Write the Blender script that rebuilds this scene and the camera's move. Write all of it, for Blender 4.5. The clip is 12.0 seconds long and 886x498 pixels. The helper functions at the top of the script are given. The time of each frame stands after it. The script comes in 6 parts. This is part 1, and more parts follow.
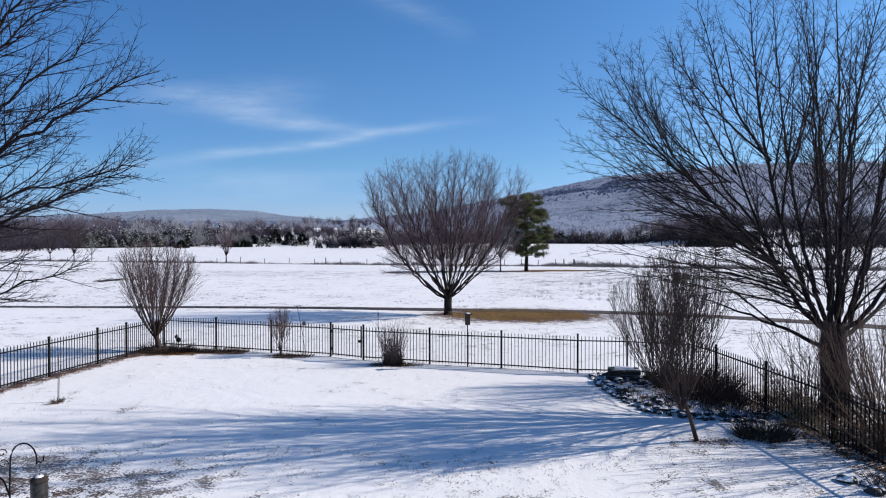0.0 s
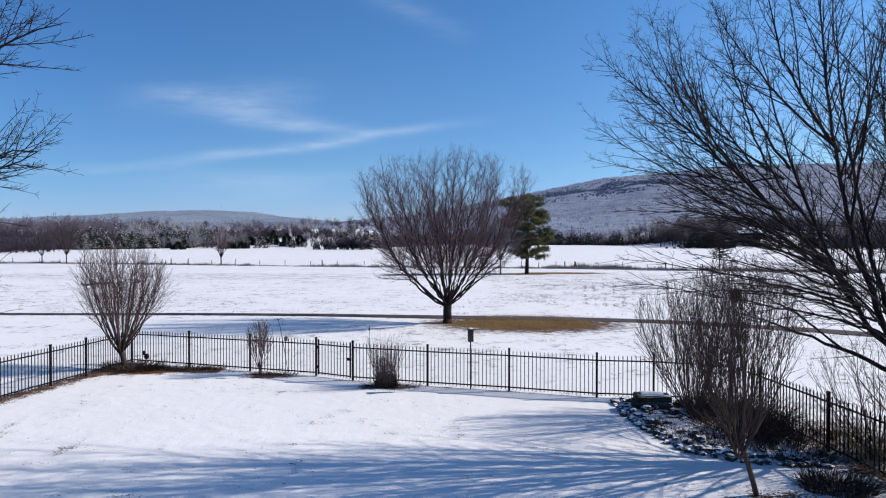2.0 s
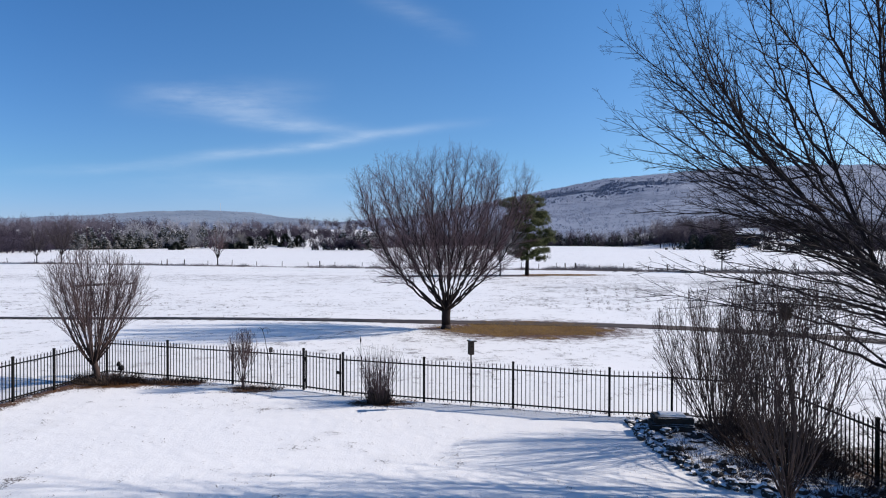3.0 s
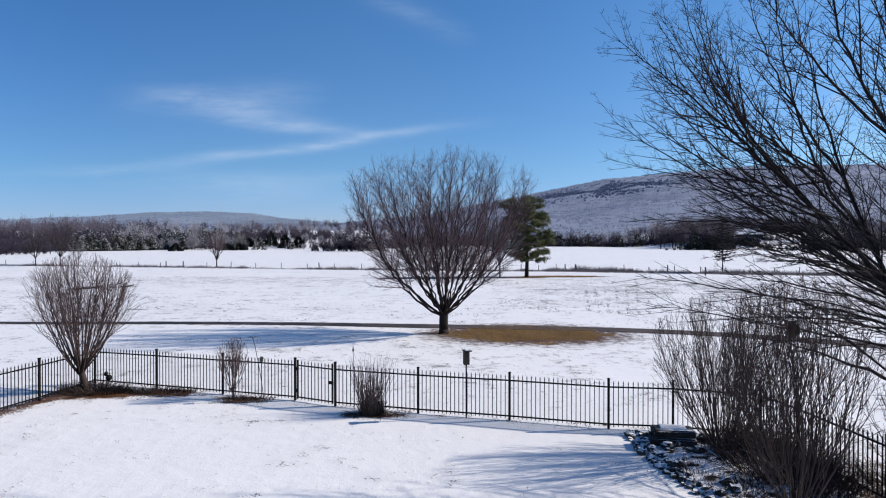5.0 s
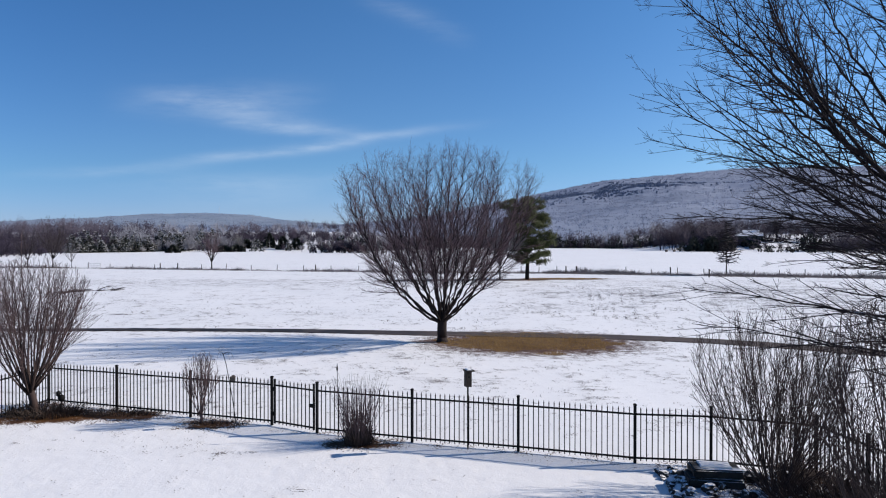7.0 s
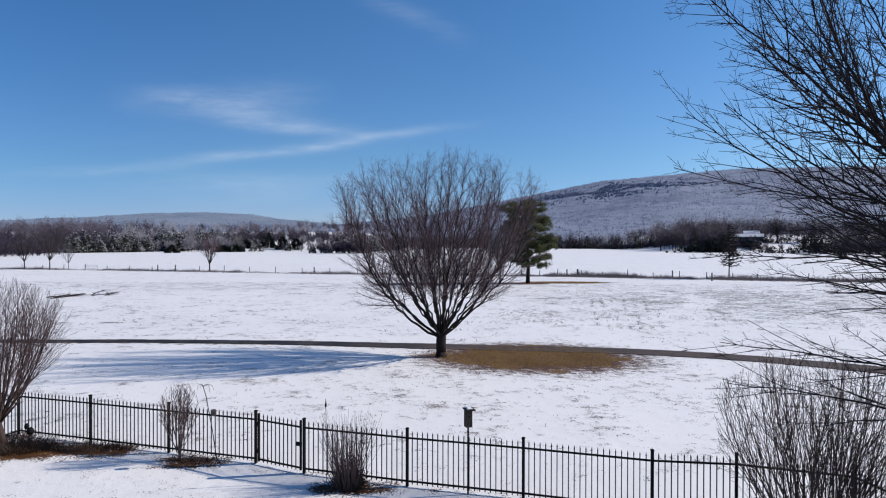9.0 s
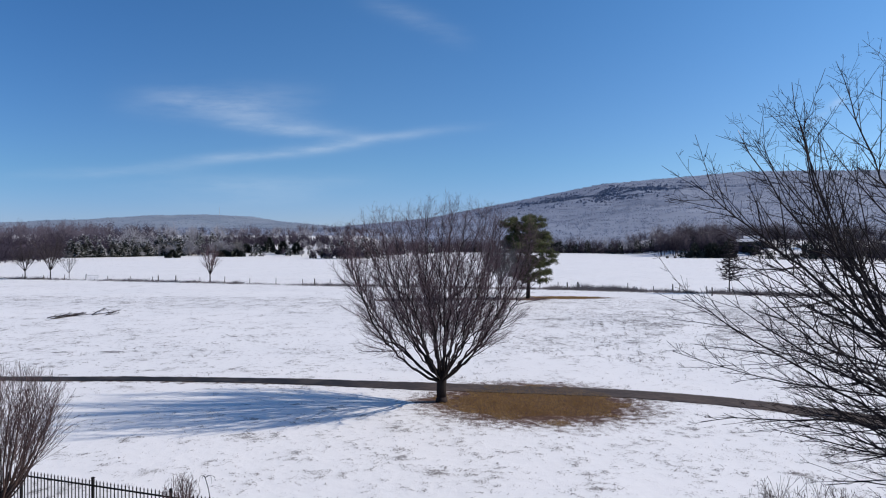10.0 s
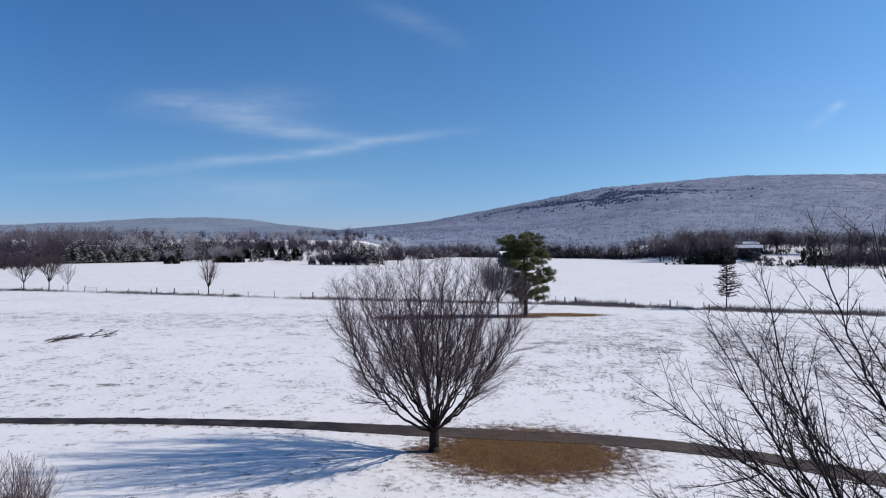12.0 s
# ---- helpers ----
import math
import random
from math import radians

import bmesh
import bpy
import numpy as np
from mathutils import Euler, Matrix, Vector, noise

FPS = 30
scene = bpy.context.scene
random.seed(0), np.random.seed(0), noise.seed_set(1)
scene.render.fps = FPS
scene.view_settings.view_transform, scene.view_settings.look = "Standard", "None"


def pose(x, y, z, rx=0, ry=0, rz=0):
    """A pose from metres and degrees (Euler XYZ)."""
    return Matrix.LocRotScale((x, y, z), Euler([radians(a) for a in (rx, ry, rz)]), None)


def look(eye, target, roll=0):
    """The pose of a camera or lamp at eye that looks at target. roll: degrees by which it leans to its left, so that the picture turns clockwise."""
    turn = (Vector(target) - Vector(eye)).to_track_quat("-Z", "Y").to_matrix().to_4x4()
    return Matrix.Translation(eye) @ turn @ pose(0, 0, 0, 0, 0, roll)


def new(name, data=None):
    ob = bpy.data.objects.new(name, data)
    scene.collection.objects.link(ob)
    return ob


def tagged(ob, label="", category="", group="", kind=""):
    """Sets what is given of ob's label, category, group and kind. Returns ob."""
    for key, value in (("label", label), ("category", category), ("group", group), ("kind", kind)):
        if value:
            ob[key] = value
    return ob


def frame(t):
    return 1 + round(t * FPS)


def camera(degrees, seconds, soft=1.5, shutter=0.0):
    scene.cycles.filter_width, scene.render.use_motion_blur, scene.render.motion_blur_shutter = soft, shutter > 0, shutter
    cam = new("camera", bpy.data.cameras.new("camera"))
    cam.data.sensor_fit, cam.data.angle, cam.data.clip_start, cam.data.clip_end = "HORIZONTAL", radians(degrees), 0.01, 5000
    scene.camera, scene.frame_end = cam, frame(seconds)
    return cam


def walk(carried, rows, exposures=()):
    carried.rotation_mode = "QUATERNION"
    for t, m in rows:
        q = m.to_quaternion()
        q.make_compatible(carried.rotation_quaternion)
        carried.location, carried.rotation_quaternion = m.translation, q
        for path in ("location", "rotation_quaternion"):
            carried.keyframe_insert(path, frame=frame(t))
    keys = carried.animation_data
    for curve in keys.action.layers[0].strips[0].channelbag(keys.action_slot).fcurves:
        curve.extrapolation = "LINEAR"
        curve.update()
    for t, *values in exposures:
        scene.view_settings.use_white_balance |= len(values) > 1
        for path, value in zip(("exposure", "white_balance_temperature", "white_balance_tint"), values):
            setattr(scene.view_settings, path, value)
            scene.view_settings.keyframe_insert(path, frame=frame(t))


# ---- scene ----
cam = camera(71.0, 12.0, soft=1.1)
PATH = [
    (0, (0.487, 0.615, 4.159), (0.414, 2.613, 4.131), 0.0),
    (0.5, (0.467, 0.98, 4.204), (0.395, 2.978, 4.177), 0.0),
    (1, (0.429, 1.545, 4.233), (0.36, 3.544, 4.207), 0.0),
    (1.5, (0.407, 2.201, 4.258), (0.338, 4.2, 4.233), 0.0),
    (2, (0.361, 3.063, 4.273), (0.293, 5.062, 4.249), 0.0),
    (2.5, (0.326, 3.897, 4.307), (0.26, 5.896, 4.284), 0.0),
    (3, (0.337, 4.567, 4.351), (0.272, 6.565, 4.329), 0.1),
    (3.2, (0.339, 4.696, 4.358), (0.274, 6.694, 4.336), 0.1),
    (4.8, (0.473, 4.976, 4.515), (0.407, 6.974, 4.494), 0.1),
    (5, (0.478, 5.023, 4.515), (0.412, 7.022, 4.495), 0.0),
    (5.5, (0.481, 5.318, 4.532), (0.415, 7.317, 4.512), 0.0),
    (6, (0.468, 5.831, 4.545), (0.403, 7.83, 4.526), 0.0),
    (6.5, (0.46, 6.455, 4.531), (0.397, 8.454, 4.515), 0.0),
    (7, (0.425, 7.242, 4.530), (0.363, 9.241, 4.515), 0.0),
    (7.2, (0.428, 7.626, 4.515), (0.364, 9.625, 4.500), 0.1),
    (8.8, (0.433, 8.469, 4.743), (0.369, 10.468, 4.729), 0.1),
    (9, (0.424, 8.438, 5.078), (0.362, 10.437, 5.062), 0.1),
    (9.5, (0.411, 8.388, 6.064), (0.348, 10.387, 6.05), 0.1),
    (10, (0.404, 8.359, 7.165), (0.341, 10.358, 7.156), 0.2),
    (10.5, (0.364, 8.262, 8.229), (0.302, 10.261, 8.222), 0.2),
    (11, (0.327, 8.283, 9.154), (0.266, 10.282, 9.151), 0.3),
    (11.5, (0.328, 8.245, 9.416), (0.267, 10.244, 9.415), 0.3),
    (12, (0.732, 8.132, 9.511), (0.67, 10.131, 9.511), 0.3),
]
walk(cam, [(t, look(eye, target, roll)) for t, eye, target, roll in PATH], exposures=[(0, 0.13), (3, 0.11), (7, 0.0), (9, -0.05), (10, -0.08), (12, -0.10)])

# ---- light: clear winter sky, low sun from the side ----
SUN_AZ, SUN_EL = radians(11), radians(31)
sun_way = Vector((math.cos(SUN_AZ) * math.cos(SUN_EL), math.sin(SUN_AZ) * math.cos(SUN_EL), math.sin(SUN_EL)))
sun = new("sun", bpy.data.lights.new("sun", "SUN"))
sun.data.energy, sun.data.angle, sun.data.color = 5.0, radians(0.5), (1.0, 0.90, 0.80)
sun.matrix_world = look(Vector((0, 0, 60)) + sun_way * 50, (0, 0, 60))


class Nodes:
    """A small wrapper that adds nodes and links them."""

    def __init__(self, tree):
        self.tree = tree

    def add(self, kind, links=None, operation=None, clamp=False, smooth=False, colour=False, attribute=""):
        n = self.tree.nodes.new(kind)
        if operation:
            n.operation = operation
            if clamp:
                n.use_clamp = True
        if smooth:
            n.interpolation_type = "SMOOTHSTEP"
        if colour:
            n.data_type = "RGBA"
        if attribute:
            n.attribute_name = attribute
        for key, value in (links or {}).items():
            socket = n.inputs[key]
            if isinstance(value, bpy.types.NodeSocket):
                self.tree.links.new(value, socket)
            else:
                socket.default_value = value
        return n

    def math(self, op, a, b=0.0, c=0.0, clamp=False):
        return self.add("ShaderNodeMath", {0: a, 1: b, 2: c}, operation=op, clamp=clamp).outputs[0]

    def ramp(self, value, lo, hi, a=0.0, b=1.0):
        return self.add("ShaderNodeMapRange", {0: value, 1: lo, 2: hi, 3: a, 4: b}, smooth=True).outputs[0]

    def mix(self, fac, a, b):
        n = self.add("ShaderNodeMix", colour=True)
        for key, value in ((0, fac), (6, a), (7, b)):
            if isinstance(value, bpy.types.NodeSocket):
                self.tree.links.new(value, n.inputs[key])
            else:
                n.inputs[key].default_value = value if key == 0 else (*value, 1)
        return n.outputs[2]

    def noise(self, scale, detail=4.0, vector=None, rough=0.55):
        n = self.add("ShaderNodeTexNoise", {"Scale": scale, "Detail": detail, "Roughness": rough})
        if vector is not None:
            self.tree.links.new(vector, n.inputs["Vector"])
        return n.outputs[0]


world = bpy.data.worlds.new("sky")
world.use_nodes = True
scene.world = world
W = Nodes(world.node_tree)
back = world.node_tree.nodes["Background"]
sky = W.add("ShaderNodeTexSky")
sky.sky_type, sky.sun_disc, sky.sun_elevation, sky.sun_rotation = "NISHITA", False, SUN_EL, radians(90) - SUN_AZ
sky.altitude, sky.air_density, sky.dust_density, sky.ozone_density = 300.0, 1.0, 0.15, 1.4
# thin cirrus, laid out by the way u = x / y, v = z / y in which it stands
gen = W.add("ShaderNodeTexCoord").outputs["Generated"]
axes = W.add("ShaderNodeSeparateXYZ", {0: gen}).outputs
ahead = W.math("MAXIMUM", axes[1], 0.05)
u, v = W.math("DIVIDE", axes[0], ahead), W.math("DIVIDE", axes[2], ahead)
flat = W.add("ShaderNodeCombineXYZ", {0: u, 1: v, 2: 0.0}).outputs[0]
stretched = W.add("ShaderNodeMapping", {"Vector": flat, "Scale": (5.0, 26.0, 1.0), "Rotation": (0, 0, radians(-6))}).outputs[0]
wisps = W.noise(1.0, 6.0, stretched, 0.62)
bend = W.math("MULTIPLY", W.math("SUBTRACT", W.noise(3.0, 2.0, flat), 0.5), 0.03)


def streak(u0, v0, u1, v1, wide, most):
    """The mask of one streak of cirrus from one way to another."""
    length = math.hypot(u1 - u0, v1 - v0)
    cu, cv = (u1 - u0) / length, (v1 - v0) / length
    du, dv = W.math("SUBTRACT", u, u0), W.math("SUBTRACT", W.math("ADD", v, bend), v0)
    along = W.math("ADD", W.math("MULTIPLY", du, cu), W.math("MULTIPLY", dv, cv))
    across = W.math("SUBTRACT", W.math("MULTIPLY", dv, cu), W.math("MULTIPLY", du, cv))
    q = W.math("DIVIDE", across, wide)
    bell = W.math("POWER", 2.718, W.math("MULTIPLY", W.math("MULTIPLY", q, q), -1.0))
    ends = W.math("MULTIPLY", W.ramp(along, -0.05, length * 0.45), W.ramp(along, length * 1.1, length * 0.55))
    return W.math("MULTIPLY", W.math("MULTIPLY", bell, ends), most)


cloud = 0.0
for row in ((-0.54, 0.128, 0.04, 0.192, 0.008, 0.5), (-0.50, 0.250, -0.16, 0.172, 0.018, 0.24), (-0.56, 0.238, -0.22, 0.236, 0.024, 0.34),
            (-0.60, 0.095, -0.10, 0.112, 0.014, 0.20), (-0.16, 0.40, 0.02, 0.325, 0.016, 0.18), (0.575, 0.215, 0.605, 0.238, 0.007, 0.4),
            (-0.75, 0.117, -0.40, 0.128, 0.009, 0.22), (-0.48, 0.075, -0.2, 0.085, 0.014, 0.16), (-0.46, 0.208, -0.12, 0.176, 0.010, 0.28)):
    cloud = W.math("ADD", streak(*row), cloud)
cloud = W.math("MULTIPLY", cloud, W.ramp(wisps, 0.25, 0.75, 0.04, 0.7), clamp=True)
dim = W.add("ShaderNodeMix", {0: cloud}, colour=True)
clear = W.mix(W.ramp(v, 0.0, 0.14), (0.74, 0.92, 1.62), (0.64, 0.99, 1.42))
clear = W.mix(W.ramp(v, 0.08, 0.45), clear, (0.55, 1.04, 1.52))
clear = W.mix(W.ramp(v, 0.42, 1.1), clear, (0.58, 0.93, 1.30))
# a little deeper away from the sun
shade = W.add("ShaderNodeMix", {0: W.ramp(u, -0.1, -0.75)}, colour=True)
shade.blend_type = "MULTIPLY"
world.node_tree.links.new(clear, shade.inputs[6])
shade.inputs[7].default_value = (0.80, 0.85, 0.92, 1)
clear = shade.outputs[2]
bright = W.add("ShaderNodeMix", {0: W.ramp(u, 0.0, 0.75)}, colour=True)
bright.blend_type = "MULTIPLY"
world.node_tree.links.new(clear, bright.inputs[6])
bright.inputs[7].default_value = (1.32, 1.14, 1.05, 1)
clear = bright.outputs[2]
tint = W.add("ShaderNodeMix", {0: 1.0}, colour=True)
tint.blend_type = "MULTIPLY"
world.node_tree.links.new(sky.outputs[0], tint.inputs[6])
world.node_tree.links.new(clear, tint.inputs[7])
deep = tint.outputs[2]
world.node_tree.links.new(deep, dim.inputs[6])
dim.inputs[7].default_value = (9.6, 10.6, 11.8, 1)
total = dim.outputs[2]
world.node_tree.links.new(total, back.inputs[0])
back.inputs[1].default_value = 0.085


# ---- materials ----
def material(name, rough=0.7, metal=0.0):
    m = bpy.data.materials.new(name)
    m.use_nodes = True
    n = Nodes(m.node_tree)
    shader = m.node_tree.nodes["Principled BSDF"]
    shader.inputs["Roughness"].default_value, shader.inputs["Metallic"].default_value = rough, metal
    shader.inputs["Specular IOR Level"].default_value = 0.3
    return m, n, shader


def join(n, out, socket):
    n.tree.links.new(out, socket)


def bump(n, shader, height, strength, distance=0.02):
    b = n.add("ShaderNodeBump", {"Height": height, "Strength": strength, "Distance": distance})
    join(n, b.outputs[0], shader.inputs["Normal"])


def two_tone(name, a, b, scale, rough=0.8, relief=0.4, stretch=(1, 1, 1), metal=0.0, island=0.0, snow=0.0, by_object=0.0):
    """Two colours mixed by a coarse and a fine noise; snow: how much of the upward faces lies under snow."""
    m, n, shader = material(name, rough, metal)
    co = n.add("ShaderNodeTexCoord").outputs["Object"]
    co = n.add("ShaderNodeMapping", {"Vector": co, "Scale": stretch}).outputs[0]
    fine, coarse = n.noise(scale, 5, co), n.noise(scale * 0.17, 3, co)
    fac = n.ramp(n.math("ADD", n.math("MULTIPLY", fine, 0.6), n.math("MULTIPLY", coarse, 0.4)), 0.35, 0.65)
    if island:
        fac = n.math("ADD", n.math("MULTIPLY", fac, 1 - island), n.math("MULTIPLY", n.add("ShaderNodeNewGeometry").outputs["Random Per Island"], island))
    if by_object:
        fac = n.math("ADD", n.math("MULTIPLY", fac, 1 - by_object), n.math("MULTIPLY", n.add("ShaderNodeObjectInfo").outputs["Random"], by_object))
    colour = n.mix(fac, a, b)
    if snow:
        up = n.add("ShaderNodeSeparateXYZ", {0: n.add("ShaderNodeNewGeometry").outputs["Normal"]}).outputs[2]
        lying = n.math("ADD", up, n.math("MULTIPLY", n.math("SUBTRACT", coarse, 0.5), 1.6))
        colour = n.mix(n.ramp(lying, 1.05 - snow, 1.25 - snow), colour, (0.84, 0.86, 0.9))
    join(n, colour, shader.inputs["Base Color"])
    bump(n, shader, fine, relief)
    return m


def snow_ground():
    m, n, shader = material("snow_over_grass", 0.62)
    geo = n.add("ShaderNodeNewGeometry")
    place = geo.outputs["Position"]
    bare = n.add("ShaderNodeAttribute", attribute="bare").outputs["Fac"]
    thin = n.add("ShaderNodeAttribute", attribute="thin").outputs["Fac"]
    tiny, small, mid, wide = n.noise(19.0, 4, place, 0.65), n.noise(2.6, 4, place), n.noise(0.55, 3, place), n.noise(0.07, 3, place)
    # melted ground, with a ragged rim of tufts
    ragged = n.math("ADD", bare, n.math("ADD", n.math("MULTIPLY", n.math("SUBTRACT", tiny, 0.5), 2.2), n.math("MULTIPLY", n.math("SUBTRACT", small, 0.5), 1.3)))
    melted = n.ramp(ragged, 0.42, 0.6)
    # single tufts that stand through thin snow
    poke = n.math("ADD", n.math("ADD", n.math("MULTIPLY", tiny, 0.55), n.math("MULTIPLY", small, 0.45)), n.math("MULTIPLY", n.math("SUBTRACT", mid, 0.5), 0.35))
    poke = n.math("MULTIPLY", n.math("SUBTRACT", poke, 0.5), 3.0)
    limit = n.math("SUBTRACT", 0.31, n.math("MULTIPLY", thin, 0.40))
    through_snow = n.math("MULTIPLY", n.ramp(n.math("SUBTRACT", poke, limit), 0.0, 0.08), 0.85)
    straw = n.mix(n.ramp(small, 0.35, 0.7), (0.125, 0.054, 0.013), (0.070, 0.029, 0.008))
    straw = n.mix(n.math("MULTIPLY", n.ramp(tiny, 0.45, 0.7), 0.6), straw, (0.042, 0.021, 0.008))
    tuft = n.mix(n.ramp(mid, 0.4, 0.6), (0.062, 0.053, 0.050), (0.092, 0.074, 0.064))
    white = n.mix(n.ramp(wide, 0.3, 0.7), (0.875, 0.88, 0.89), (0.83, 0.84, 0.855))
    white = n.mix(n.math("MULTIPLY", n.ramp(mid, 0.55, 0.75), 0.35), white, (0.70, 0.70, 0.70))
    colour = n.mix(melted, n.mix(through_snow, white, tuft), straw)
    join(n, colour, shader.inputs["Base Color"])
    relief = n.math("ADD", n.math("MULTIPLY", small, 0.6), n.math("ADD", n.math("MULTIPLY", mid, 1.5), n.math("MULTIPLY", tiny, 0.25)))
    bump(n, shader, relief, 0.32, 0.10)
    return m


def see_through(m, share):
    """Thin blades and frosted twigs let part of the light through."""
    tree = m.node_tree
    shader, out = tree.nodes["Principled BSDF"], tree.nodes["Material Output"]
    thin, mixed = tree.nodes.new("ShaderNodeBsdfTranslucent"), tree.nodes.new("ShaderNodeMixShader")
    tree.links.new(shader.inputs["Base Color"].links[0].from_socket, thin.inputs["Color"])
    mixed.inputs[0].default_value = share
    tree.links.new(shader.outputs[0], mixed.inputs[1])
    tree.links.new(thin.outputs[0], mixed.inputs[2])
    tree.links.new(mixed.outputs[0], out.inputs["Surface"])


SNOW_GROUND = snow_ground()
BARK = two_tone("dark_bark", (0.009, 0.0075, 0.0073), (0.027, 0.0215, 0.0205), 9, 0.9, 0.8, (1, 1, 0.25))
BARK_SHADE = two_tone("shade_tree_bark", (0.006, 0.0045, 0.0056), (0.022, 0.0155, 0.0190), 9, 0.9, 1.0, (1, 1, 0.25), snow=0.08)
BARK_ELM = two_tone("elm_bark", (0.009, 0.0064, 0.0068), (0.031, 0.0210, 0.0210), 7, 0.9, 0.8, (1, 1, 0.3))
TWIG_ELM = two_tone("elm_twigs", (0.066, 0.043, 0.050), (0.205, 0.140, 0.156), 3, 0.85, 0.2, island=0.6)
TWIG_DARK = two_tone("dark_twigs", (0.0075, 0.0052, 0.0082), (0.025, 0.0160, 0.0235), 3, 0.8, 0.2, island=0.6)
STEM_TAN = two_tone("tan_stems", (0.058, 0.038, 0.038), (0.150, 0.100, 0.100), 6, 0.75, 0.3, (1, 1, 0.4), island=0.5)
STEM_BROWN = two_tone("brown_stems", (0.024, 0.0155, 0.0145), (0.080, 0.052, 0.046), 6, 0.8, 0.3, (1, 1, 0.4), island=0.5)
STEM_DARK = two_tone("dark_stems", (0.022, 0.016, 0.014), (0.062, 0.045, 0.038), 6, 0.8, 0.3, (1, 1, 0.4), island=0.4)
FROST_TWIG = two_tone("frosted_twigs", (0.13, 0.127, 0.145), (0.50, 0.495, 0.53), 0.11, 0.8, 0.1, island=0.3)
WOOD_TWIG = two_tone("woodland_twigs", (0.016, 0.0128, 0.0225), (0.062, 0.050, 0.078), 0.09, 0.9, 0.1, island=0.22)
NEEDLE = two_tone("pine_needles", (0.015, 0.024, 0.006), (0.072, 0.086, 0.020), 0.7, 0.7, 0.2, island=0.6)
CEDAR = two_tone("cedar_foliage", (0.013, 0.018, 0.016), (0.040, 0.046, 0.038), 0.3, 0.8, 0.2, island=0.5)
STRAW = two_tone("dry_grass", (0.16, 0.11, 0.065), (0.34, 0.26, 0.16), 3, 0.85, 0.2, island=0.7)
STRAW_MAT = two_tone("matted_dead_grass", (0.21, 0.125, 0.050), (0.47, 0.325, 0.145), 1.5, 0.9, 0.2, island=0.6)
BRUSH = two_tone("dead_brush", (0.085, 0.070, 0.068), (0.23, 0.195, 0.185), 0.5, 0.85, 0.2, island=0.7)
IRON = two_tone("black_painted_steel", (0.0045, 0.0045, 0.005), (0.010, 0.0095, 0.010), 14, 0.6, 0.15, by_object=0.3)
IRON.node_tree.nodes["Principled BSDF"].inputs["Specular IOR Level"].default_value = 0.1
STONE = two_tone("field_stone", (0.018, 0.017, 0.017), (0.075, 0.070, 0.068), 6, 0.9, 0.8, by_object=0.5, snow=0.38)
BOULDER = two_tone("dark_boulder", (0.014, 0.013, 0.013), (0.055, 0.050, 0.047), 4, 0.9, 0.9, by_object=0.3, snow=0.2)
MULCH = two_tone("mulch_with_snow", (0.014, 0.011, 0.009), (0.045, 0.034, 0.027), 20, 0.95, 1.0, snow=0.3)
LANE = two_tone("worn_asphalt_lane", (0.040, 0.029, 0.024), (0.095, 0.068, 0.054), 3.5, 0.75, 0.5)
ln = Nodes(LANE.node_tree)
lane_shader = LANE.node_tree.nodes["Principled BSDF"]
lane_at = ln.add("ShaderNodeNewGeometry").outputs["Position"]
lane_x = ln.math("ADD", ln.add("ShaderNodeSeparateXYZ", {0: lane_at}).outputs[0], ln.math("MULTIPLY", ln.noise(0.25, 4, lane_at), 9.0))
# the lane turns darker and streaky towards the west
darker = ln.ramp(lane_x, 3.0, -3.0)
dark_streaks = ln.mix(ln.ramp(ln.noise(0.55, 4, lane_at), 0.46, 0.62), (0.013, 0.011, 0.0115), (0.050, 0.041, 0.037))
join(ln, ln.mix(darker, lane_shader.inputs["Base Color"].links[0].from_socket, dark_streaks), lane_shader.inputs["Base Color"])
POST_WOOD = two_tone("weathered_post_wood", (0.05, 0.042, 0.038), (0.13, 0.112, 0.10), 6, 0.9, 0.7, (1, 1, 0.2), by_object=0.5)
GREY_PAINT = two_tone("galvanised_pipe", (0.45, 0.45, 0.46), (0.6, 0.6, 0.61), 4, 0.45, 0.2, metal=0.6)
HOUSE_WOOD = two_tone("grey_board_siding", (0.07, 0.065, 0.065), (0.13, 0.12, 0.12), 2, 0.8, 0.3)
ROOF_SNOW = two_tone("snow_on_roof", (0.78, 0.79, 0.82), (0.88, 0.89, 0.91), 1, 0.7, 0.3)
GLASS_DARK = two_tone("dark_window_glass", (0.01, 0.011, 0.014), (0.02, 0.022, 0.026), 2, 0.08, 0.0)
# the hills' pale blue base colours carry distance haze along with the frost
HILL = two_tone("hazy_frosted_hill_floor", (0.212, 0.252, 0.338), (0.268, 0.310, 0.405), 0.010, 0.9, 0.2)
# the farther hill is paler still: more haze put into its colour
HILL_FAR = two_tone("hazy_far_frosted_woods", (0.295, 0.360, 0.455), (0.385, 0.45, 0.55), 0.004, 0.95, 0.0, island=0.25)
HILL_TREES = two_tone("hazy_frosted_hill_woods", (0.214, 0.252, 0.336), (0.302, 0.338, 0.440), 0.005, 0.95, 0.0, island=0.25)
# cedar colour paled to blue, so that it holds the distance haze
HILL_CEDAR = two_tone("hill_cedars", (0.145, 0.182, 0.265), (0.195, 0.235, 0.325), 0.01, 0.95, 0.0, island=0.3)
FEEDER = two_tone("clear_seed_tube", (0.008, 0.008, 0.009), (0.042, 0.039, 0.040), 30, 0.22, 0.2)
BIRDBOX = two_tone("weathered_birdhouse_wood", (0.016, 0.013, 0.012), (0.055, 0.043, 0.036), 14, 0.85, 0.5, (1, 1, 0.3))
STEM_RUSSET = two_tone("russet_stems", (0.048, 0.029, 0.022), (0.125, 0.078, 0.058), 6, 0.8, 0.3, (1, 1, 0.4), island=0.5)
